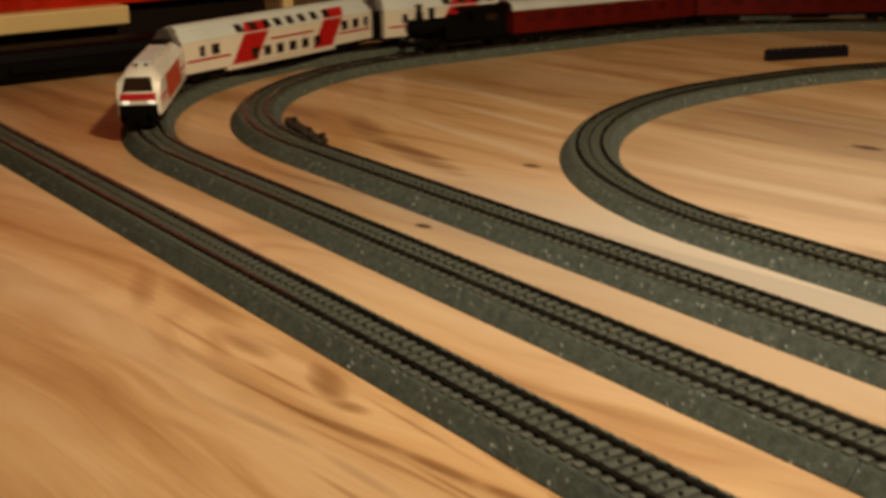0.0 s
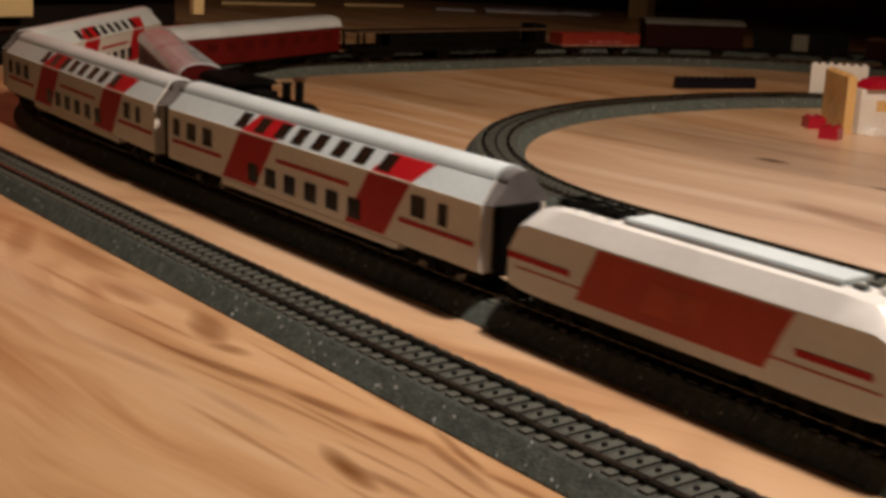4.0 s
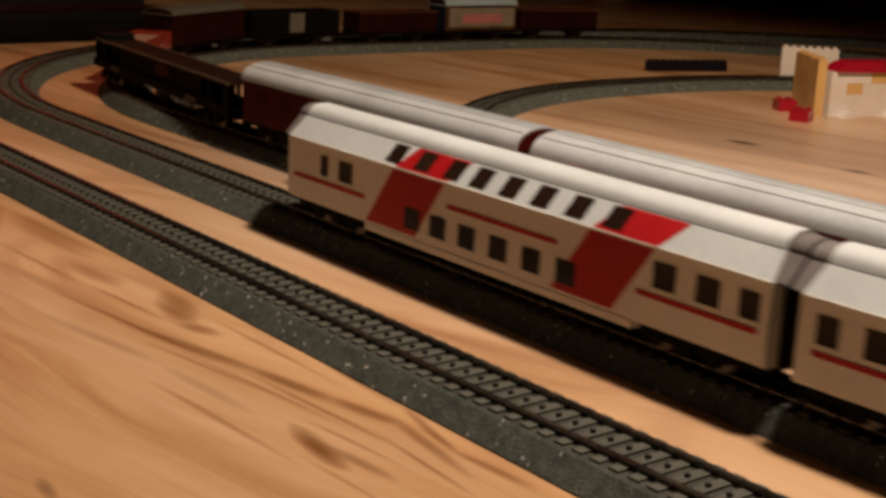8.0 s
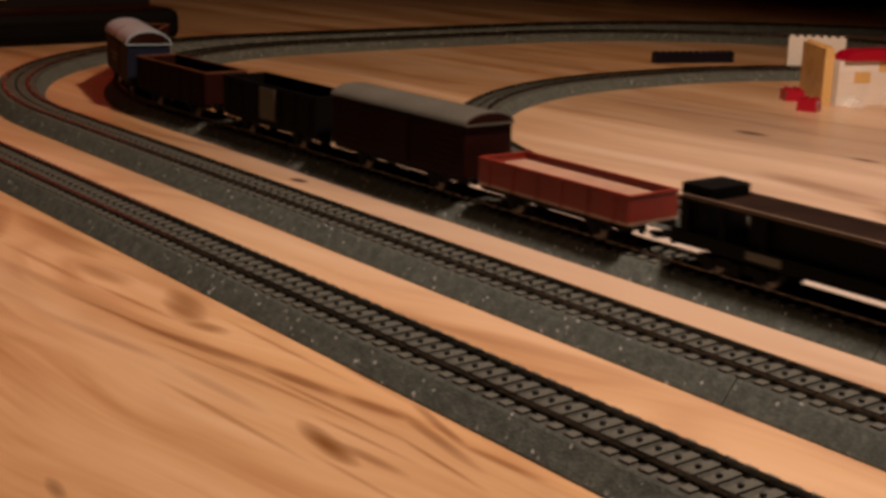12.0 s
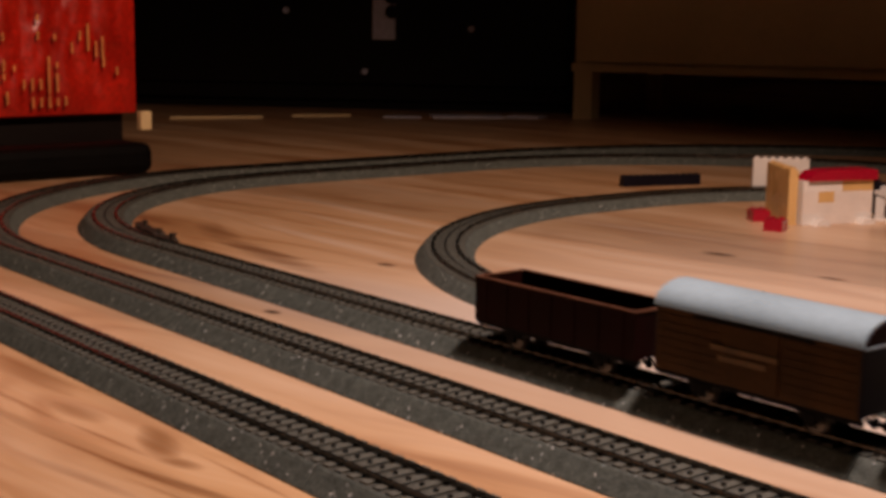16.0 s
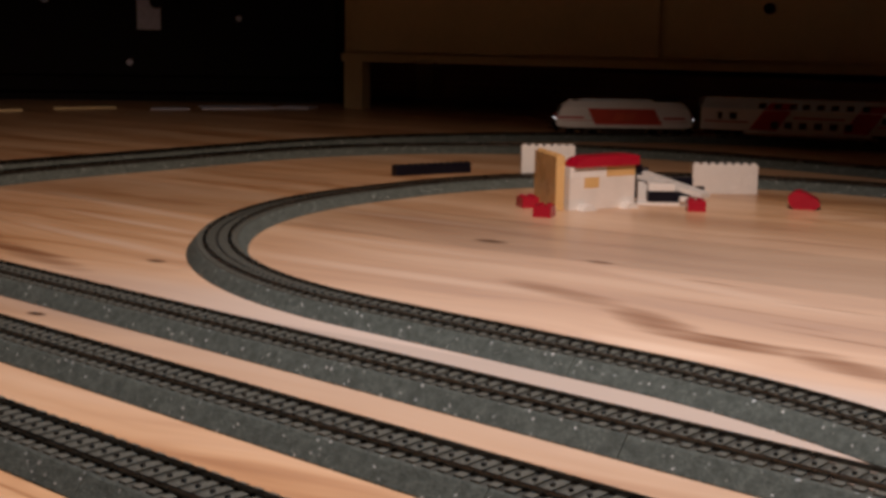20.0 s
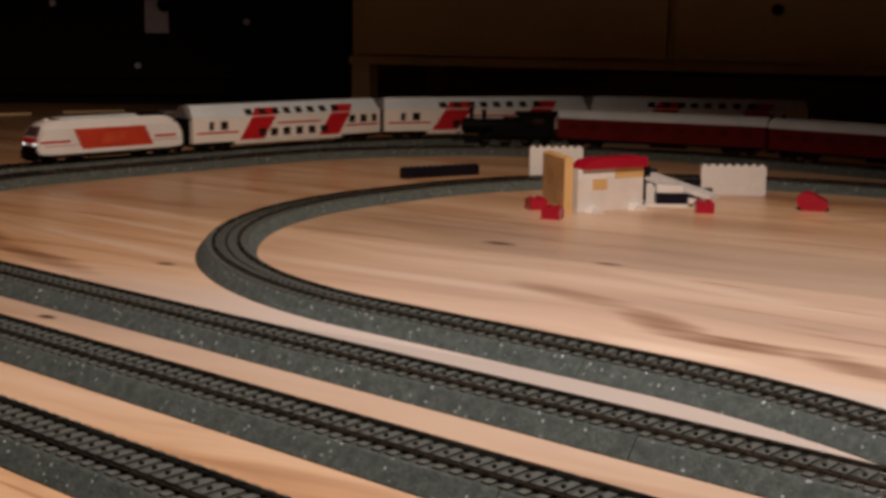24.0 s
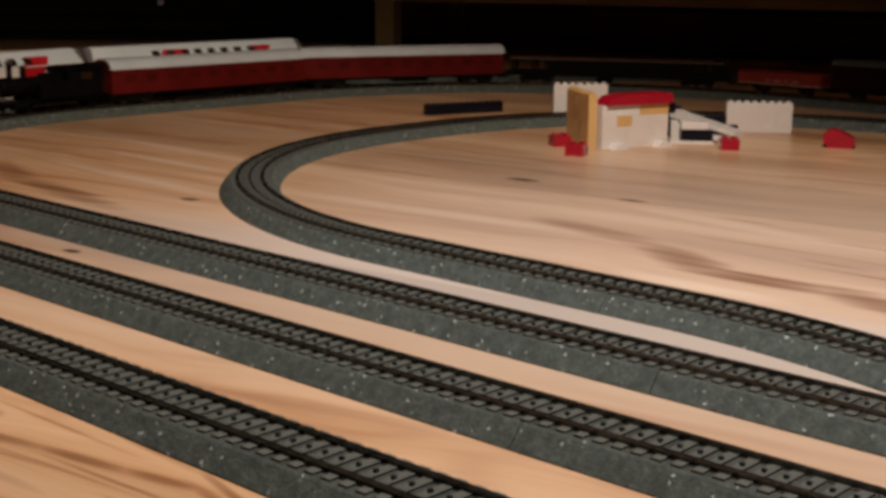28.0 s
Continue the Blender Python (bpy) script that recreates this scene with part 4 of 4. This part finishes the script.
            add_box(bm, x - 0.0026, x + 0.0026, s * 0.0128 - 0.0012, s * 0.0128 + 0.0012, 0.0140, 0.0195)
            part("axle_guard", bm, M_UNDER, wg)
    for x in (-base / 2, base / 2):
        bm = bmesh.new()
        wheelset(bm, x)
        smooth(part("wheelset", bm, M_STEEL, wg), 40)
    for sgn in (-1, 1):
        buffers(wg, sgn * L / 2, sgn, 0.0212)
        coupling(wg, sgn * L / 2, sgn)


def open_wagon(name, label, L, top, paint, rim, ribs=7, panel=None, inside=None, lettering=False):
    wg = empty(name, label, "model goods wagon", "goods wagons")
    w, t = 0.0160, 0.0011
    part("wagon_floor", box(-L / 2, L / 2, -w, w, 0.0222, 0.0238), inside or paint, wg)
    for s in (-1, 1):
        part("side", box(-L / 2, L / 2, s * (w - t / 2) - t / 2, s * (w - t / 2) + t / 2, 0.0238, top), paint, wg)
        part("end", box(s * (L / 2 - t / 2) - t / 2, s * (L / 2 - t / 2) + t / 2, -w + t, w - t, 0.0238, top), paint, wg)
        part("rim", box(-L / 2 - 0.0003, L / 2 + 0.0003, s * (w - t / 2) - 0.0009, s * (w - t / 2) + 0.0009, top, top + 0.0008), rim, wg)
        part("end_rim", box(s * (L / 2 - t / 2) - 0.0009, s * (L / 2 - t / 2) + 0.0009, -w + 0.0015, w - 0.0015, top, top + 0.0008), rim, wg)
        for i in range(ribs):
            x = -L / 2 + L * (i + 0.5) / ribs
            part("rib", box(x - 0.0008, x + 0.0008, s * w - 0.0003, s * w + 0.0004 if s > 0 else s * w + 0.0003, 0.0225, top - 0.0004) if s > 0 else
                 box(x - 0.0008, x + 0.0008, -w - 0.0004, -w + 0.0003, 0.0225, top - 0.0004), paint, wg)
        if panel:
            part("door_panel", box(-0.008, 0.010, s * (w + 0.0006) - 0.0006, s * (w + 0.0006) + 0.0006, 0.0245, top - 0.001), panel, wg, "pale grey door panel")
    if inside:
        part("load", box(-L / 2 + t + 0.0003, L / 2 - t - 0.0003, -w + t + 0.0003, w - t - 0.0003, 0.0238, top - 0.0030), inside, wg, "pale level load")
    if lettering:
        for i, (x0, n) in enumerate(((-0.026, 0.009), (-0.013, 0.006), (-0.003, 0.010), (0.012, 0.005))):
            part("lettering", box(x0, x0 + n, w + 0.0003, w + 0.0006, 0.0262 + 0.0004 * (i % 2), 0.0284), M_PINK, wg, "pale lettering bar")
    under_wagon(wg, L, L * 0.55)
    return wg


def van(name, label, L, paint, endpaint, roofmat, rise, far_side=None):
    wg = empty(name, label, "model goods wagon", "goods wagons")
    w, ze = 0.0160, 0.0500
    part("body", box(-L / 2, L / 2, -w, w, 0.0222, ze, 0.0004), paint, wg)
    pts = [(-(w + 0.0008) * math.cos(radians(a)), ze - 0.0002 + rise * math.sin(radians(a))) for a in range(0, 181, 10)]
    arch = [(y * 0.93, ze + (z - ze) * 0.88) for y, z in pts]
    smooth(part("roof", extrude_profile(pts, -L / 2 - 0.0010, L / 2 + 0.0010), roofmat, wg, "rounded roof"), 50)
    for s in (-1, 1):
        x = s * (L / 2 + 0.0010)
        part("end_arch", extrude_profile(arch, min(x, x + s * 0.0005), max(x, x + s * 0.0005)), M_BROWN, wg, "dark brown gable under the roof edge")
        part("end_ledge", box(min(x, x + s * 0.0012), max(x, x + s * 0.0012), -w, w, ze - 0.0006, ze + 0.0003), roofmat, wg, "thin pale ledge below the gable")
        part("end_board", box(s * L / 2 - 0.0004, s * L / 2 + 0.0004, -w + 0.0003, w - 0.0003, 0.0228, ze - 0.0004), endpaint, wg)
        part("door", box(-0.014, 0.014, s * (w + 0.0003) - 0.0005, s * (w + 0.0003) + 0.0005, 0.0235, ze - 0.0022), paint, wg)
        part("door_rail", box(-0.030, 0.030, s * (w + 0.0008) - 0.0005, s * (w + 0.0008) + 0.0005, ze - 0.0021, ze - 0.0013), M_BLACK, wg)
        for i in range(1, 8):
            z = 0.0222 + (ze - 0.0222) * i / 8
            for x0, x1 in ((-L / 2 + 0.001, -0.0145), (0.0145, L / 2 - 0.001)):
                part("board_edge", box(x0, x1, s * w - 0.00025, s * w + 0.00025, z - 0.0003, z + 0.0003), paint, wg)
    if far_side:
        for x0, n, z in ((-0.020, 0.034, 0.0365), (-0.016, 0.024, 0.0325)):
            part("faded_print", box(x0, x0 + n, -w - 0.0012, -w + 0.0002, z, z + 0.0022), M_OCHRE, wg, "faded ochre lettering bar")
        part("poster_panel", box(-L / 2 + 0.004, L / 2 - 0.004, w + 0.0006, w + 0.0012, 0.0260, ze - 0.003), far_side, wg, "white printed side panel")
        part("poster_print", box(-0.030, 0.028, w + 0.0012, w + 0.0015, 0.0300, 0.0400), M_PINK, wg, "pink print")
    under_wagon(wg, L, L * 0.55)
    return wg


# ---- brick-built toys ----
U, H = 0.008, 0.0096


def stud_brick(bm, i, j, k, nx, ny, studs=True):
    g = 0.00003
    add_box(bm, i * U + g, (i + nx) * U - g, j * U + g, (j + ny) * U - g, k * H + g * 0.5, (k + 1) * H - g * 0.5, 0.0001)
    if studs:
        for a in range(nx):
            for b in range(ny):
                add_cyl(bm, ((i + a + 0.5) * U, (j + b + 0.5) * U, (k + 1) * H + 0.0009), "z", 0.0024, 0.0018, 12)


def brick(parent, i, j, k, nx, ny, material, studs=True):
    bm = bmesh.new()
    stud_brick(bm, i, j, k, nx, ny, studs)
    return part("brick", bm, material, parent)


def toy_wall(label, at, n, rows, mats, name="toy_brick_wall"):
    """A wall of toy bricks one stud thick, in running bond."""
    w = empty(name, label, "toy bricks", "toy brick building", at=at)
    for k in range(rows):
        i = 0
        first = 2 if k % 2 else 4
        while i < n:
            m = min(first if i == 0 else 4, n - i)
            brick(w, i, 0, k, m, 1, mats[k % len(mats)], k == rows - 1)
            i += m
    return w


toy_wall("white toy brick wall with eight studs standing on the floor", pose(-0.650, 0.889, 0, 0, 0, 41), 8, 3, [M_BR_WHITE], "toy_brick_wall")
toy_wall("yellowed toy brick wall end-on beside the toy house", pose(-0.664, 0.696, 0, 0, 0, 145), 8, 5, [M_BR_TAN], "toy_brick_wall")
toy_wall("white toy brick wall behind the toy house", pose(-0.818, 0.830, 0, 0, 0, 48), 7, 4, [M_BR_WHITE], "toy_brick_wall")

house = empty("toy_brick_house", "toy brick house front with red sloped roof and open legs", "toy bricks", "toy brick building", at=pose(-0.659, 0.697, 0, 0, 0, 71))
for k in range(3):
    brick(house, 0, 0, k, 2, 2, M_BR_CLEAR if k else M_BR_WHITE, False)
    brick(house, 7, 0, k, 2, 2, M_BR_CLEAR if k else M_BR_WHITE, False)
brick(house, 2, 0, 0, 5, 1, M_BR_CLEAR, False)
brick(house, 2, 0, 1, 5, 1, M_BR_CLEAR, False)
brick(house, 2, 0, 2, 2, 1, M_BR_TAN, False)
brick(house, 4, 0, 2, 3, 1, M_BR_CLEAR, False)
brick(house, 0, 0, 3, 5, 2, M_BR_WHITE, False)
brick(house, 5, 0, 3, 4, 2, M_BR_TAN, False)
bm = prism([(0.5 * U, 4 * H), (9.3 * U, 4 * H), (9.3 * U, 4 * H + 0.0075), (9.0 * U, 4 * H + 0.0092), (8.0 * U, 4 * H + 0.0098), (2.6 * U, 4 * H + 0.0092), (1.4 * U, 4 * H + 0.0075), (0.7 * U, 4 * H + 0.0040)], -0.003, 2 * U + 0.001)
part("roof_slope", bm, M_BR_RED, house, "glossy crimson rounded roof bricks")
brick(house, 9, 0, 3, 1, 2, M_BR_BLACK, False)
for x in (1.1, 6.9):
    part("foot", prism([(x * U, 0.0), ((x + 1.8) * U, 0.0), ((x + 1.4) * U, 0.0050), ((x + 0.4) * U, 0.0050)], -0.010, 0.0), M_BR_WHITE, house, "bright white plate foot")

ramp_toy = empty("toy_brick_ramp", "white toy brick ramp on a dark blue brick", "toy bricks", "toy brick building", at=pose(-0.6381, 0.7735, 0, 0, 0, 40))
part("base_plate", box(0.000, 0.043, 0.0, 0.016, 0, 0.0032, 0.0003), M_BR_WHITE, ramp_toy)
part("dark_brick", box(0.010, 0.038, 0.0, 0.016, 0.0032, 0.0134, 0.0003), M_BR_BLACK, ramp_toy, "dark blue brick")
part("upper_block", box(0.010, 0.0340, 0.0, 0.012, 0.0136, 0.0205, 0.0003), M_BR_WHITE, ramp_toy, "white brick")
part("lower_block", box(0.0387, 0.0570, -0.003, 0.009, 0.0045, 0.0086, 0.0003), M_BR_WHITE, ramp_toy, "white brick")
part("plank", prism([(0.0, 0.0210), (0.070, 0.0088), (0.070, 0.0130), (0.0, 0.0275)], -0.008, 0.008), M_BR_WHITE, ramp_toy, "long white sloped plate", pose(0.008, 0.040, 0.0, 0, 0, -40))
part("plank_post", box(0.004, 0.014, 0.030, 0.040, 0.0, 0.0185, 0.0003), M_BR_WHITE, ramp_toy)
part("slope_foot", box(0.0390, 0.0520, 0.0, 0.012, 0.0, 0.0044, 0.0003), M_BR_WHITE, ramp_toy)
part("black_end", box(0.0575, 0.0655, 0.026, 0.034, 0.0, 0.0150, 0.0003), M_BR_BLACK, ramp_toy)
part("black_row", box(0.034, 0.056, 0.036, 0.044, 0.0, 0.0225, 0.0003), M_BR_BLACK, ramp_toy, "row of black bricks behind the ramp")
part("black_post", box(0.000, 0.0165, 0.056, 0.064, 0.0, 0.0290, 0.0003), M_BR_BLACK, ramp_toy, "row of black bricks behind the ramp")
for x, y, a, nx, ny in ((-0.653, 0.653, 20, 2, 2), (-0.700, 0.690, 60, 2, 2), (-0.582, 0.783, 40, 2, 2)):
    b = bmesh.new()
    stud_brick(b, -1, -1, 0, nx, ny, True)
    tagged(part("toy_brick", b, M_BR_RED, None, at=pose(x, y, 0, 0, 0, a)), "small red toy brick lying on the floor", "toy brick", "loose red bricks")
red_piece = empty("red_toy_piece", "small red sloped toy brick lying tipped on the floor", "toy brick", at=pose(-0.530, 0.856, 0, 0, 0, 24))
part("wedge", prism([(0.006, 0.0), (0.024, 0.0), (0.029, 0.004), (0.027, 0.009), (0.016, 0.0150), (0.006, 0.0165), (0.0, 0.0115), (0.001, 0.005)], 0.0, 0.016), M_BR_RED, red_piece)
bm = bmesh.new()
for q in (0.004, 0.012):
    add_cyl(bm, (0.010, q, 0.0160), "z", 0.0024, 0.0018, 12)
part("stud", bm, M_BR_RED, red_piece)
bar = empty("black_toy_bar", "long black plastic bar lying beside the inner track", "toy part", at=pose(-0.933, 0.820, 0, 0, 0, 72))
part("beam", box(-0.047, 0.047, -0.005, 0.005, 0.0, 0.0112, 0.0006), M_BR_BLACK, bar)
for i in range(12):
    bm = bmesh.new()
    add_cyl(bm, (-0.044 + i * 0.008, 0, 0.0118), "z", 0.0024, 0.0012, 10)
    part("stud", bm, M_BR_BLACK, bar)

# ---- furniture round the layout ----
CUP = pose(-1.755, 1.483, 0, 0, 0, 21)
cup = empty("cupboard", "low cream cupboard with two doors on short legs", "cupboard", at=CUP)
CW, CD, CH, CZ = 1.75, 0.42, 0.72, 0.093
part("carcass", box(0, CW, 0.02, CD, CZ, CH), M_CREAM, cup)
for i in range(3):
    x0 = 0.02 + i * 0.575
    d = part("door", box(x0, x0 + 0.565, 0.0, 0.019, CZ + 0.012, CH - 0.02, 0.002), M_CREAM, cup)
    if i == 1:
        kb = bmesh.new()
        add_cyl(kb, (x0 + 0.170, -0.010, 0.190), "y", 0.009, 0.020, 16)
        smooth(part("knob", kb, M_DARKWOOD, d, "small dark knob"), 40)
part("plinth_rail", box(0, CW, 0.004, 0.024, CZ - 0.006, CZ + 0.008), M_CREAM, cup)
for x in (0.02, CW - 0.02):
    for y in (0.03, CD - 0.03):
        part("leg", box(x - 0.018, x + 0.018, y - 0.018, y + 0.018, 0.0, CZ), M_CREAM, cup)

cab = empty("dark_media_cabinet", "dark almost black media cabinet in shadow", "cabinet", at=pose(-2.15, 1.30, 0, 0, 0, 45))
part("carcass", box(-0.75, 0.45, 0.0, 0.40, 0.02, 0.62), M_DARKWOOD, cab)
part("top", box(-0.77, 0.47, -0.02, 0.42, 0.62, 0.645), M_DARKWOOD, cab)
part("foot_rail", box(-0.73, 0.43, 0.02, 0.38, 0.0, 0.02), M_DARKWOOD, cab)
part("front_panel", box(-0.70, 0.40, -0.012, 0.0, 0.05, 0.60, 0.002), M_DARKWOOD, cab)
part("pale_label", box(0.022, 0.066, -0.015, -0.012, 0.137, 0.290), M_PAPER, cab, "pale panel on the front")
kb = bmesh.new()
for z, r in ((0.268, 0.022), (0.222, 0.017), (0.190, 0.013)):
    add_cyl(kb, (0.060, -0.019, z), "y", r, 0.008, 20)
smooth(part("dark_scroll", kb, M_DARKWOOD, cab, "dark rounded ornament on the panel"), 40)
for x, z in ((-0.149, 0.191), (0.007, 0.075), (0.214, 0.160)):
    kb = bmesh.new()
    add_cyl(kb, (x, -0.016, z), "y", 0.006, 0.008, 14)
    smooth(part("knob", kb, M_PAPER, cab, "small pale knob"), 40)

for i, (x, y, a, lx, ly) in enumerate(((-1.930, 1.232, 52, 0.034, 0.026), (-1.880, 1.342, 57, 0.066, 0.040), (-1.815, 1.432, 30, 0.030, 0.030))):
    tagged(part("paper_sheet", box(-lx, lx, -ly, ly, 0.0, 0.0015 + 0.001 * i), M_PAPER, None, at=pose(x, y, 0, 0, 0, a)), "pale sheet of paper lying on the floor by the cabinet", "paper", "papers on the floor")

crate = empty("red_box", "shiny red wrapped box on a low cream stand", "box", at=pose(-1.40, 0.16, 0, 0, 0, 4))
part("box_body", box(-0.36, -0.02, -0.12, 0.297, 0.058, 0.42, 0.004), M_REDCLOTH, crate)
bm = bmesh.new()
NY, NZ = 90, 60
grid = []
for i in range(NY + 1):
    row = []
    for j in range(NZ + 1):
        y, z = -0.118 + 0.416 * i / NY, 0.060 + 0.358 * j / NZ
        edge = min(1.0, 8 * min(i, NY - i) / NY, 8 * min(j, NZ - j) / NZ)
        x = -0.012 + edge * (0.006 * noise.noise((y * 60, z * 9, 1.0)) + 0.004 * noise.noise((y * 130, z * 50, 4.0)))
        row.append(bm.verts.new((x, y, z)))
    grid.append(row)
for i in range(NY):
    for j in range(NZ):
        bm.faces.new((grid[i][j], grid[i + 1][j], grid[i + 1][j + 1], grid[i][j + 1]))
rim = [grid[i][0] for i in range(NY + 1)] + [grid[NY][j] for j in range(1, NZ + 1)] + [grid[i][NZ] for i in range(NY - 1, -1, -1)] + [grid[0][j] for j in range(NZ - 1, 0, -1)]
back = [bm.verts.new((-0.0205, v.co.y, v.co.z)) for v in rim]
for a in range(len(rim)):
    bm.faces.new((rim[a], rim[(a + 1) % len(rim)], back[(a + 1) % len(rim)], back[a]))
smooth(part("wrapping", bm, M_REDCLOTH, crate, "shiny creased red wrapping"), 60)
# glints of the creased wrapping, built as raised gold strips: y, z, height
GLINTS = [(0.164, 0.075, 14), (0.174, 0.075, 12), (0.184, 0.075, 14), (0.194, 0.075, 10), (0.204, 0.076, 12), (0.154, 0.095, 12), (0.164, 0.095, 16),
        (0.174, 0.095, 14), (0.184, 0.105, 46), (0.194, 0.097, 24), (0.194, 0.116, 8), (0.233, 0.147, 34), (0.243, 0.134, 20), (0.251, 0.136, 28), (0.252, 0.120, 14),
        (0.269, 0.109, 10), (0.223, 0.149, 12), (0.213, 0.135, 14), (0.131, 0.147, 10), (0.131, 0.116, 14), (0.131, 0.104, 8), (0.143, 0.113, 8),
        (0.123, 0.094, 12), (0.134, 0.081, 16), (0.113, 0.086, 14), (0.172, 0.149, 10), (0.192, 0.147, 8), (0.172, 0.168, 8)]
for y, z, h in GLINTS:
    part("glint_strip", box(-0.0035, -0.0015, y - 0.0013, y + 0.0013, z - h * 0.00045, z + h * 0.00045, 0.0004), M_GOLDGLINT, crate, "thin gold strip standing for a glint in the wrapping", pose(0, 0, 0))
part("stand_rail", box(-0.02, 0.012, -0.14, 0.095, 0.040, 0.060, 0.002), M_CREAM, crate, "cream wooden rail")
part("stand_post", box(-0.02, 0.012, -0.165, -0.14, 0.0, 0.40, 0.002), M_CREAM, crate, "cream wooden post")
part("stand_foot", box(0.0, 0.010, 0.292, 0.306, 0.040, 0.062, 0.001), M_CREAM, crate, "small white foot")
part("base", box(-0.36, -0.03, -0.15, 0.29, 0.0, 0.057), M_DARKWOOD, crate)
bag = empty("black_case", "low black case lying on the floor before the red box", "case", at=pose(-1.335, 0.18, 0, 0, 0, 3))
b = box(-0.03, 0.03, -0.36, 0.24, 0.0, 0.034, 0.010)
part("shell", b, M_BLACK, bag)
part("lid_seam", box(-0.0306, 0.0306, -0.350, 0.230, 0.0165, 0.0180), M_UNDER, bag)
part("handle", box(0.0300, 0.0345, -0.09, 0.00, 0.012, 0.020, 0.001), M_BLACK, bag)

# the lever box of a track switch, bent along the inner edge of the goods track
box_at = empty("track_switch_box", "low dark switch box with a small lever along the goods track", "track switch", at=pose(-0.8351, Y3 + 0.3355, 0))
for a, h in ((6.5, 0.0062), (11.5, 0.0074), (16.5, 0.0060), (21.0, 0.0052)):
    part("housing", box(-0.0135, 0.0135, -0.0050, 0.0050, 0.0, h, 0.0012), M_SWITCH, box_at, at=Matrix.Rotation(radians(-a), 4, "Z") @ pose(0, -0.3068, 0))
for a, r in ((4.0, 0.0022), (9.0, 0.0016), (18.0, 0.0016)):
    lever = add_cyl(bmesh.new(), (0, 0, 0.0075), "z", r, 0.0045, 10)
    add_cyl(lever, (0, 0, 0.0102), "z", r * 1.3, 0.0014, 12)
    part("lever", lever, M_SWITCH, box_at, "small black lever knob", Matrix.Rotation(radians(-a), 4, "Z") @ pose(0, -0.3068, -0.0005))
for x0, y0, x1, y1 in ((-2.077, 0.839, -2.029, 0.996), (-2.030, 1.058, -1.995, 1.162)):
    ln, an = math.hypot(x1 - x0, y1 - y0), math.degrees(math.atan2(y1 - y0, x1 - x0))
    tagged(part("wooden_strip", box(0, ln, -0.004, 0.004, 0, 0.004, 0.0008), M_CREAM, None, at=pose(x0, y0, 0, 0, 0, an)), "thin pale wooden strip lying on the dark floor", "wooden strip", "strips on the floor")
scrap = bmesh.new()
bmesh.ops.create_icosphere(scrap, subdivisions=1, radius=0.0026, matrix=Matrix.Translation((0, 0, 0.0016)) @ Matrix.Diagonal((1.2, 0.9, 0.62, 1)))
tagged(part("paper_crumb", scrap, M_PAPER, None, at=pose(-0.512, 0.1975, 0.0, 0, 0, 20)), "tiny white paper crumb on the floor beside the goods track", "paper crumb")

# ---- what moves ----
def spot(loop, s, half):
    """The pose of a vehicle whose two axle groups stand on the line, half a wheelbase before and behind s."""
    x0, y0, _ = loop.loop(s - half)
    x1, y1, _ = loop.loop(s + half)
    return Matrix.Translation(((x0 + x1) / 2, (y0 + y1) / 2, 0)) @ Matrix.Rotation(math.atan2(y1 - y0, x1 - x0), 4, "Z")


def ease(t, a, b):
    u = min(1, max(0, (t - a) / (b - a)))
    return u * u * (3 - 2 * u)


def front2(t):
    """How far the nose of the white train has come along its loop; it gathers speed out of sight."""
    return -0.106 + 0.1955 * t + (LOOP2.length - 5.2395) * ease(t, 10.5, 19.0)


def front3(t):
    return -0.485 + 0.1616 * t + (LOOP3.length - 4.448) * ease(t, 17.5, 23.0)


coach = dd_coach(True)
WHITE_TRAIN = [(electric_loco(), 0.0955, 0.058), (coach, 0.3545, 0.110), (copy_thing(coach, Matrix()), 0.6630, 0.110), (dd_coach(False), 0.9700, 0.110)]
maroon = maroon_coach()
GOODS_TRAIN = [(steam_loco(), 0.072, 0.027), (maroon, 0.2705, 0.098), (copy_thing(maroon, Matrix()), 0.5460, 0.098), (girder_wagon(), 0.826, 0.100),
               (open_wagon("low_wagon", "low open dark red goods wagon filled with a pale load", 0.106, 0.0355, M_ORANGE, M_ORANGE, 6, None, M_TRAY, True), 1.040, 0.030),
               (van("covered_van", "dark brown covered goods van with dull grey roof", 0.122, M_BROWN, M_BROWN, M_DARKROOF, 0.0062), 1.167, 0.033),
               (open_wagon("black_open_wagon", "black high-sided open wagon with a pale door panel", 0.112, 0.0450, M_BLACK, M_UNDER, 7, M_PANEL), 1.301, 0.030),
               (open_wagon("brown_open_wagon", "brown high-sided open goods wagon, empty", 0.104, 0.0430, M_BROWN, M_BROWN_RIM, 7), 1.4335, 0.030),
               (van("pale_roofed_van", "ochre goods van with pale blue roof and dark blue ends", 0.102, M_VANSIDE, M_BLUE, M_PALEROOF, 0.0100, M_PANELBOARD), 1.549, 0.028),
               (open_wagon("brown_open_wagon", "brown high-sided open goods wagon at the train's end", 0.108, 0.0435, M_BROWN, M_BROWN_RIM, 7), 1.666, 0.030)]


def motions():
    times = [i * 0.4 for i in range(71)]
    for vehicles, loop, front in ((WHITE_TRAIN, LOOP2, front2), (GOODS_TRAIN, LOOP3, front3)):
        for thing, back, half in vehicles:
            walk(thing, [(t, spot(loop, front(t) - back, half)) for t in times])


motions()
